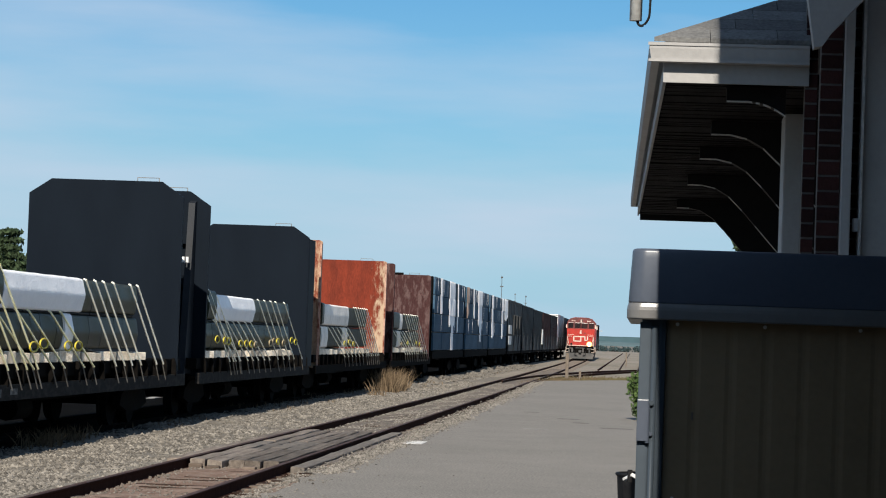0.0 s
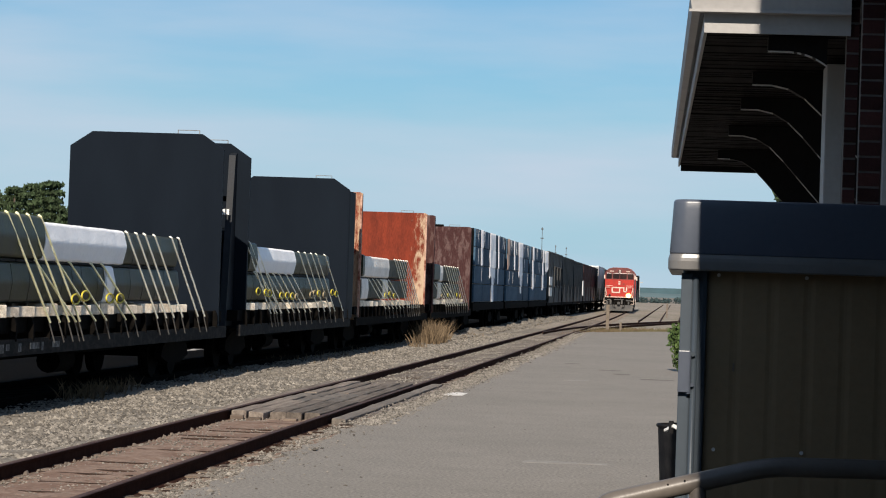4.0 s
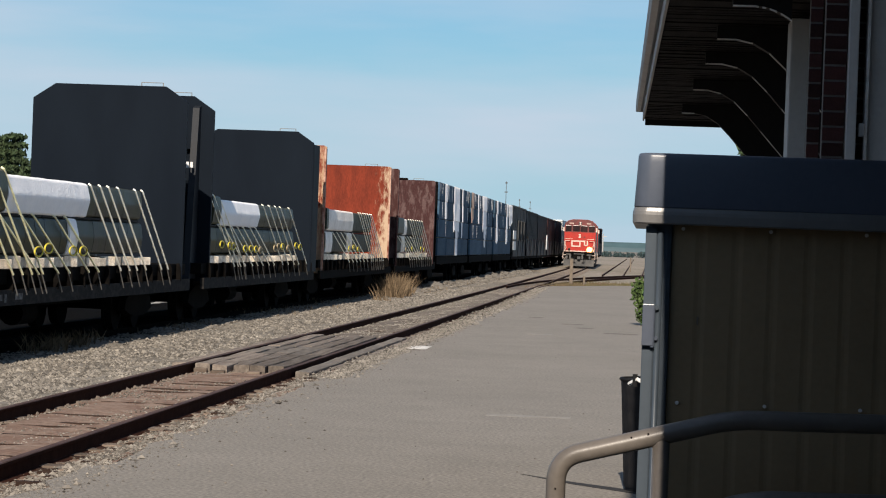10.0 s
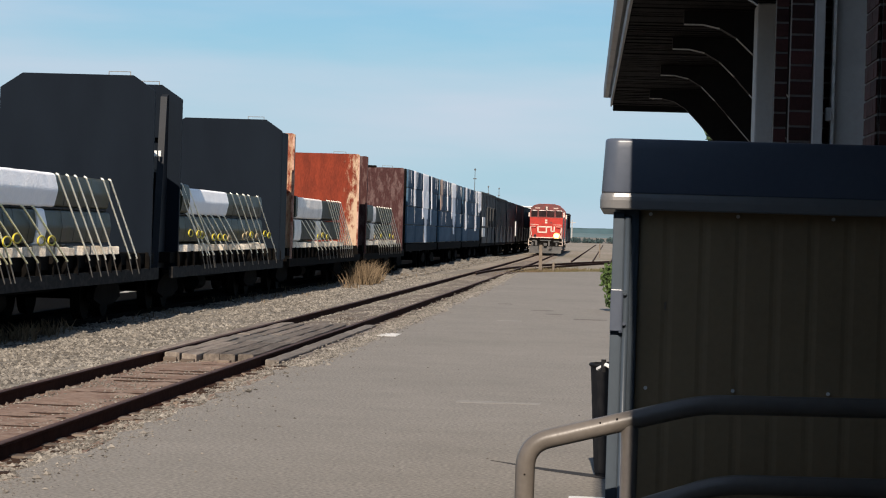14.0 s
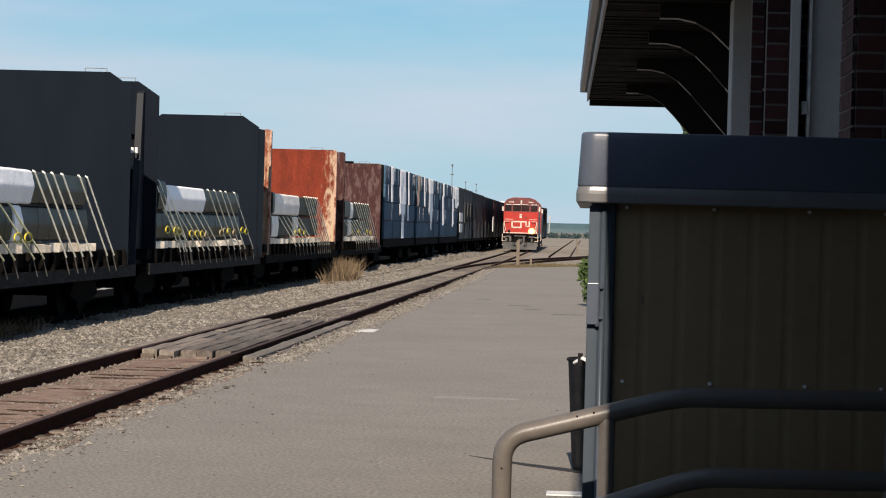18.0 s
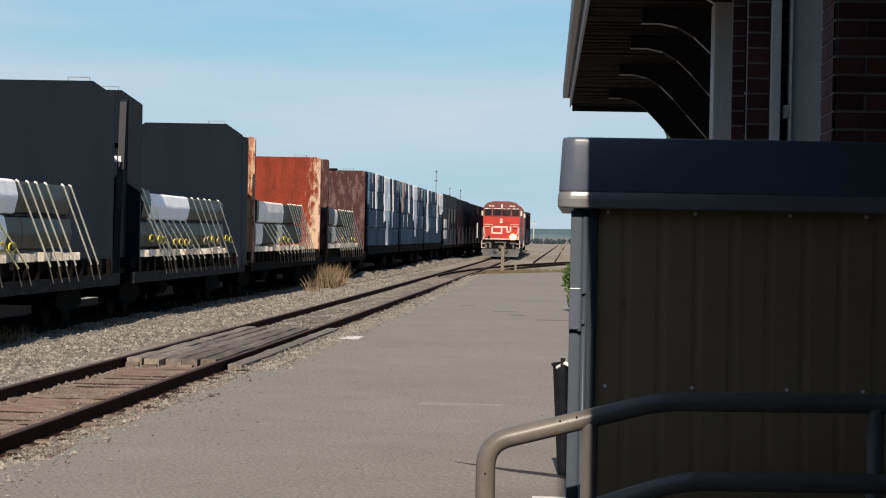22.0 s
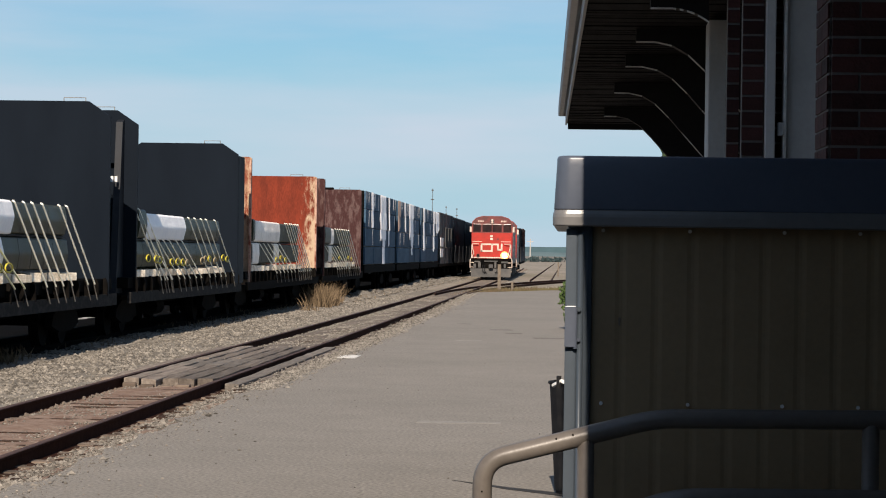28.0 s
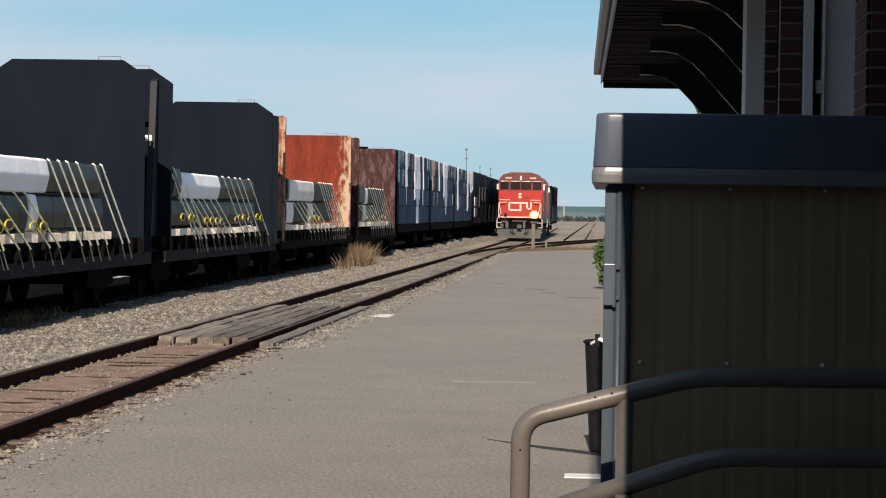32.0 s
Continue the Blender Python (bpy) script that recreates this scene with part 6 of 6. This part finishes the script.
def make_stones():
    rng = random.Random(13)
    verts, faces = [], []
    base = [(-1, 0, 0), (1, 0, 0), (0, -1, 0), (0, 1, 0), (0, 0, -0.8), (0, 0, 0.8)]
    tri = [(0, 2, 5), (2, 1, 5), (1, 3, 5), (3, 0, 5), (2, 0, 4), (1, 2, 4), (3, 1, 4), (0, 3, 4)]

    def put(x, y, z, s):
        k = len(verts)
        a = rng.uniform(0, math.tau)
        c, n = math.cos(a), math.sin(a)
        for bx_, by_, bz_ in base:
            f = s * rng.uniform(0.6, 1.25)
            verts.append((x + (bx_ * c - by_ * n) * f, y + (bx_ * n + by_ * c) * f, z + bz_ * f * 0.8))
        faces.extend(tuple(i + k for i in t) for t in tri)

    for _ in range(46000):
        y = 24 + 90 * rng.random() ** 1.6
        x = rng.uniform(-9.95, -6.53)
        # bare dirt shows in patches
        if noise.noise((x * 1.1, y * 0.55, 4.0)) + 0.5 * noise.noise((x * 3.5, y * 1.6, 8.0)) > 0.22 and rng.random() < 0.75:
            continue
        put(x, y, -0.097 if x < -7.65 else -0.097 + 0.027 * (x + 7.65), rng.uniform(0.014, 0.032) if rng.random() < 0.8 else rng.uniform(0.03, 0.06))
    for _ in range(15000):
        y = 14 + 60 * rng.random() ** 1.6
        u = rng.gauss(0, 0.16)
        put(-4.56 + u, y, -0.05 + 0.14 * u, rng.uniform(0.007, 0.022) if rng.random() < 0.93 else rng.uniform(0.025, 0.045))
    for _ in range(12000):
        y = 14 + 60 * rng.random() ** 1.5
        u = rng.uniform(-0.7, 0.7)
        put(track_x(y) + u, y, -0.075 if abs(u) < 0.6 else -0.1, rng.uniform(0.006, 0.022))
    for _ in range(6000):
        y = 14 + 46 * rng.random() ** 1.5
        put(-4.4 + abs(rng.gauss(0, 0.25)), y, 0.001, rng.uniform(0.003, 0.009))
    for _ in range(90):
        y = 18 + 30 * rng.random()
        put(rng.uniform(-4.0, 0.0), y, 0.003, rng.uniform(0.005, 0.013))
    for _ in range(170):
        y = 15 + 40 * rng.random() ** 1.5
        put(-4.3 + abs(rng.gauss(0, 0.45)), y, 0.004, rng.uniform(0.008, 0.022))
    for _ in range(4600):
        y = 55 + 62 * rng.random()
        edge = -4.36 - 0.000185 * max(0.0, y - 60) ** 2
        put(edge + rng.gauss(0.02, 0.17), y, 0.002 if rng.random() < 0.6 else -0.03, rng.uniform(0.015, 0.045))
    for _ in range(8000):
        y = 47 + 62 * rng.random()
        put(track_x(y) + rng.uniform(-0.68, 0.68), y, -0.072, rng.uniform(0.012, 0.036))
    for _ in range(5200):
        y = 33 + 27 * rng.random() ** 1.2
        put(-4.27 + rng.gauss(0, 0.12), y, 0.003, rng.uniform(0.008, 0.024) if rng.random() < 0.9 else rng.uniform(0.025, 0.04))
    me = bpy.data.meshes.new("ballast_stones")
    me.from_pydata(verts, [], faces)
    me.materials.append(STONE)
    tagged(new("ballast_stones", me), "loose pale grey ballast stones", "stones", kind="stuff")


make_stones()


def make_ridge():
    """Low uneven bank of gravel and dirt beside the wagon track."""
    rng = random.Random(17)
    bm = bmesh.new()
    rows = []
    y = 24.0
    while y < 190:
        far = min(1.0, max(0.0, (y - 80) / 30))
        h = max(0.0, noise.noise((y * 0.9, 3.1, 0)) + 0.25) * 0.09 + max(0.0, noise.noise((y * 0.33, 9.7, 0)) + 0.1) * (0.07 + 0.24 * far) + 0.07 * far
        shift = 0.3 * noise.noise((y * 0.5, 1.7, 0)) + 0.4 * far
        rows.append([bm.verts.new((-9.62 + shift + u, y + rng.uniform(-0.05, 0.05), -0.112 + h * f + rng.uniform(-0.008, 0.012 + 0.05 * far) * (f > 0)))
                     for u, f in ((-0.75, 0.0), (-0.45, 0.5), (-0.2, 0.9), (0.02, 1.0), (0.3, 0.75), (0.65, 0.3), (1.0, 0.0))])
        y += 0.22 if y < 70 else 0.36
    for a, b in zip(rows, rows[1:]):
        for k in range(6):
            bm.faces.new((a[k], a[k + 1], b[k + 1], b[k]))
    # loose stones lying on the bank
    verts, faces = [], []
    for _ in range(11000):
        p = rng.choice(rows)[rng.randint(1, 6)].co
        s = rng.uniform(0.015, 0.045) * (1.5 if p.y > 90 else 1)
        k = len(verts)
        c = Vector((p.x + rng.uniform(-0.15, 0.15), p.y + rng.uniform(-0.2, 0.2), p.z))
        verts.extend(tuple(c + Vector(d) * s * rng.uniform(0.6, 1.2)) for d in ((-1, 0.2, 0), (1, -0.1, 0.1), (0.1, -1, 0), (-0.2, 1, 0), (0, 0, -0.7), (0.1, 0, 0.75)))
        faces.extend(tuple(i + k for i in t) for t in ((0, 2, 5), (2, 1, 5), (1, 3, 5), (3, 0, 5), (2, 0, 4), (1, 2, 4), (3, 1, 4), (0, 3, 4)))
    me = bpy.data.meshes.new("bank_stones")
    me.from_pydata(verts, [], faces)
    me.materials.append(STONE)
    tagged(new("bank_stones", me), "loose stones on the gravel bank", "stones", kind="stuff")
    r = mesh_object("gravel_bank", bm, GRAVEL)
    tagged(r, "low uneven bank of gravel beside the wagon track", "ground", kind="structure")
    # pale concrete colour stands for sunlit ground glimpsed beneath the wagons
    for k, (y0, y1, x0) in enumerate(((65.4, 69.3, -13.86), (60.2, 62.6, -13.4))):
        strip = ragged(y0, y1, x0, x0 + 0.24, 40 + k, 0.06, 7)
        g = mesh_object("sunlit_ground_strip", prism(bmesh.new(), [(x, y) for y, x in strip], -0.12, -0.08, "z"), CONCRETE)
        tagged(g, "pale strip coloured as sunlit ground behind the wagons", "ground", kind="structure")


make_ridge()


# ---------------------------------------------------------------- small yard things and the distance
def make_yard_things():
    s = thing("marker_post", "weathered wooden marker post beside the track", "post", at=(-3.85, 126, -0.1))
    part("post", box_bm(-0.085, 0.085, -0.08, 0.08, 0.0, 1.42, 0.02), WOODPOST, s)
    part("cap", box_bm(-0.09, 0.09, -0.085, 0.085, 1.42, 1.45, 0.01), WOODPOST, s)
    for x, y, h in ((-3.2, 127, 0.55), (-1.45, 222, 1.3)):
        p = thing("short_post", "short weathered stake by the siding", "post", "stakes", (x, y, -0.1))
        part("post", box_bm(-0.06, 0.06, -0.06, 0.06, 0, h, 0.01), WOODPOST, p)
    for x, y, h, w in ((-17.55, 300, 9.9, 0.06), (-22.2, 420, 10.1, 0.07), (-20.35, 420, 9.8, 0.07)):
        m = thing("yard_mast", "slim grey yard lighting mast", "mast", "masts", (x, y, -0.1))
        part("pole", rod(bmesh.new(), (0, 0, 0), (0, 0, h), w, 8, w * 0.5), CAR_GREY, m)
        part("lamp_head", box_bm(-0.12, 0.12, -0.12, 0.12, h - 0.3, h - 0.1, 0.04), CAR_GREY, m)
        part("crossarm", box_bm(-0.2, 0.2, -0.04, 0.04, h * 0.86, h * 0.86 + 0.12), CAR_GREY, m)
    for x, y, h in ((-12.7, 700, 6.4),):
        m = thing("utility_pole", "pale distant utility pole", "pole", "poles", (x, y, -0.1))
        part("pole", rod(bmesh.new(), (0, 0, 0), (0, 0, h), 0.2, 8, 0.14), CONCRETE, m)
        part("crossarm", box_bm(-1.0, 1.0, -0.08, 0.08, h - 0.9, h - 0.7), CONCRETE, m)
    # far trees at the yard's end, and hills
    rng = random.Random(21)
    bm = bmesh.new()
    for k in range(150):
        x = -90 + k * 1.6
        leaf_cloud(bm, (x + rng.uniform(-1, 1), 640 + rng.uniform(-10, 30), rng.uniform(0.2, 0.8)), (1.6, 1.5, rng.uniform(0.5, 1.1)), 110, 0.32, rng)
    ob = mesh_object("far_tree_line", bm, FAR_TREES)
    tagged(ob, "low dark line of distant trees", "tree line", kind="stuff")
    for name, y, base, amp, seed, label in (("hill_ridge", 3300, 13.6, 1.6, 2, "blue-green wooded hills far away"), ("low_ridge", 2500, 3.4, 0.9, 8, "lower hazy wooded rise")):
        noise_off = seed * 13.7
        bm = bmesh.new()
        prev = None
        for k in range(181):
            x = -2200 + k * 24
            h = base + amp * noise.noise((x * 0.004 + noise_off, 0.5, 0)) * 1.5 + amp * 0.35 * noise.noise((x * 0.05, noise_off, 0))
            cur = [bm.verts.new((x, y, -0.2)), bm.verts.new((x, y + 60, h)), bm.verts.new((x, y + 300, h * 0.6)), bm.verts.new((x, y + 400, -0.2))]
            if prev:
                for a in range(3):
                    bm.faces.new((prev[a], cur[a], cur[a + 1], prev[a + 1]))
            prev = cur
        ob = mesh_object("backdrop", bm, HILL if name == "hill_ridge" else FIELD)
        tagged(ob, label, "hills", kind="structure")
    # service drop with its cord, below the near roof
    l = thing("service_mast_head", "white conduit end with a black looped cable", "conduit", at=(0, 0, 0))
    part("conduit", rod(bmesh.new(), (-0.062, 9.0, 3.1), (-0.058, 9.0, 6.4), 0.023, 14), WHITE_PAINT, l, smooth=True)
    part("cable", tube(bmesh.new(), bent([(-0.06, 9.0, 3.12), (-0.05, 9.0, 3.07), (-0.012, 9.0, 3.1), (-0.008, 9.0, 3.25), (-0.02, 9.0, 4.0)], 0.03), 0.005, 6), RUBBER, l)
    part("arm", rod(bmesh.new(), (-0.058, 9.0, 6.35), (0.32, 8.85, 6.35), 0.02, 8), WHITE_PAINT, l)


def make_bin():
    b = thing("litter_bin", "black tapered litter bin standing on the asphalt", "bin", at=(0.085, 19.4, 0.0))
    bm = bmesh.new()
    rod(bm, (0, 0, 0.03), (0, 0, 0.88), 0.2, 20, 0.25)
    part("body", bm, RUBBER, b)
    part("rim", tube(bmesh.new(), [(0.25 * math.cos(a), 0.25 * math.sin(a), 0.88) for a in np.linspace(0, math.tau, 20, endpoint=False)], 0.015, 6, closed=True), RUBBER, b)
    part("base", rod(bmesh.new(), (0, 0, 0), (0, 0, 0.03), 0.19, 20), RUBBER, b, "dark round base")
    k = thing("white_board", "white painted board lying on the asphalt", "board", at=(-0.14, 17.6, 0.0))
    part("board", box_bm(-0.14, 0.3, -0.14, 0.1, 0.0, 0.011, 0.004), WHITE_PAINT, k)


make_bin()
make_yard_things()
make_brick_faces()


# ---------------------------------------------------------------- what moves
def motions():
    way = [(0, 268.0), (4.5, 254.0), (9, 239.5), (13, 226.5), (15.5, 219.5), (19, 209.0), (23, 195.0), (26.5, 184.5), (29, 177.0), (32, 167.0)]

    def front(t):
        return float(np.interp(t, [a for a, _ in way], [b for _, b in way]))

    for engine, wheels, behind in [(loco, loco_wheels, 0.0), (loco_2, loco_2_wheels, 18.4)] + [(w, (), far) for w, far in following]:
        rows = []
        for k in range(65):
            t = k * 0.5
            y = front(t) + behind
            turn = math.degrees(math.atan2(track_x(y + 12) - track_x(y), 12))
            rows.append((t, pose(track_x(y), y, 0.05, 0, 0, -turn)))
        walk(engine, rows)
        for w, dy in wheels:
            walk(w, [(k * 0.1, pose(0, dy, 0.5, math.degrees((268.0 - front(k * 0.1)) / 0.5) % 360, 0, 0)) for k in range(321)])


motions()
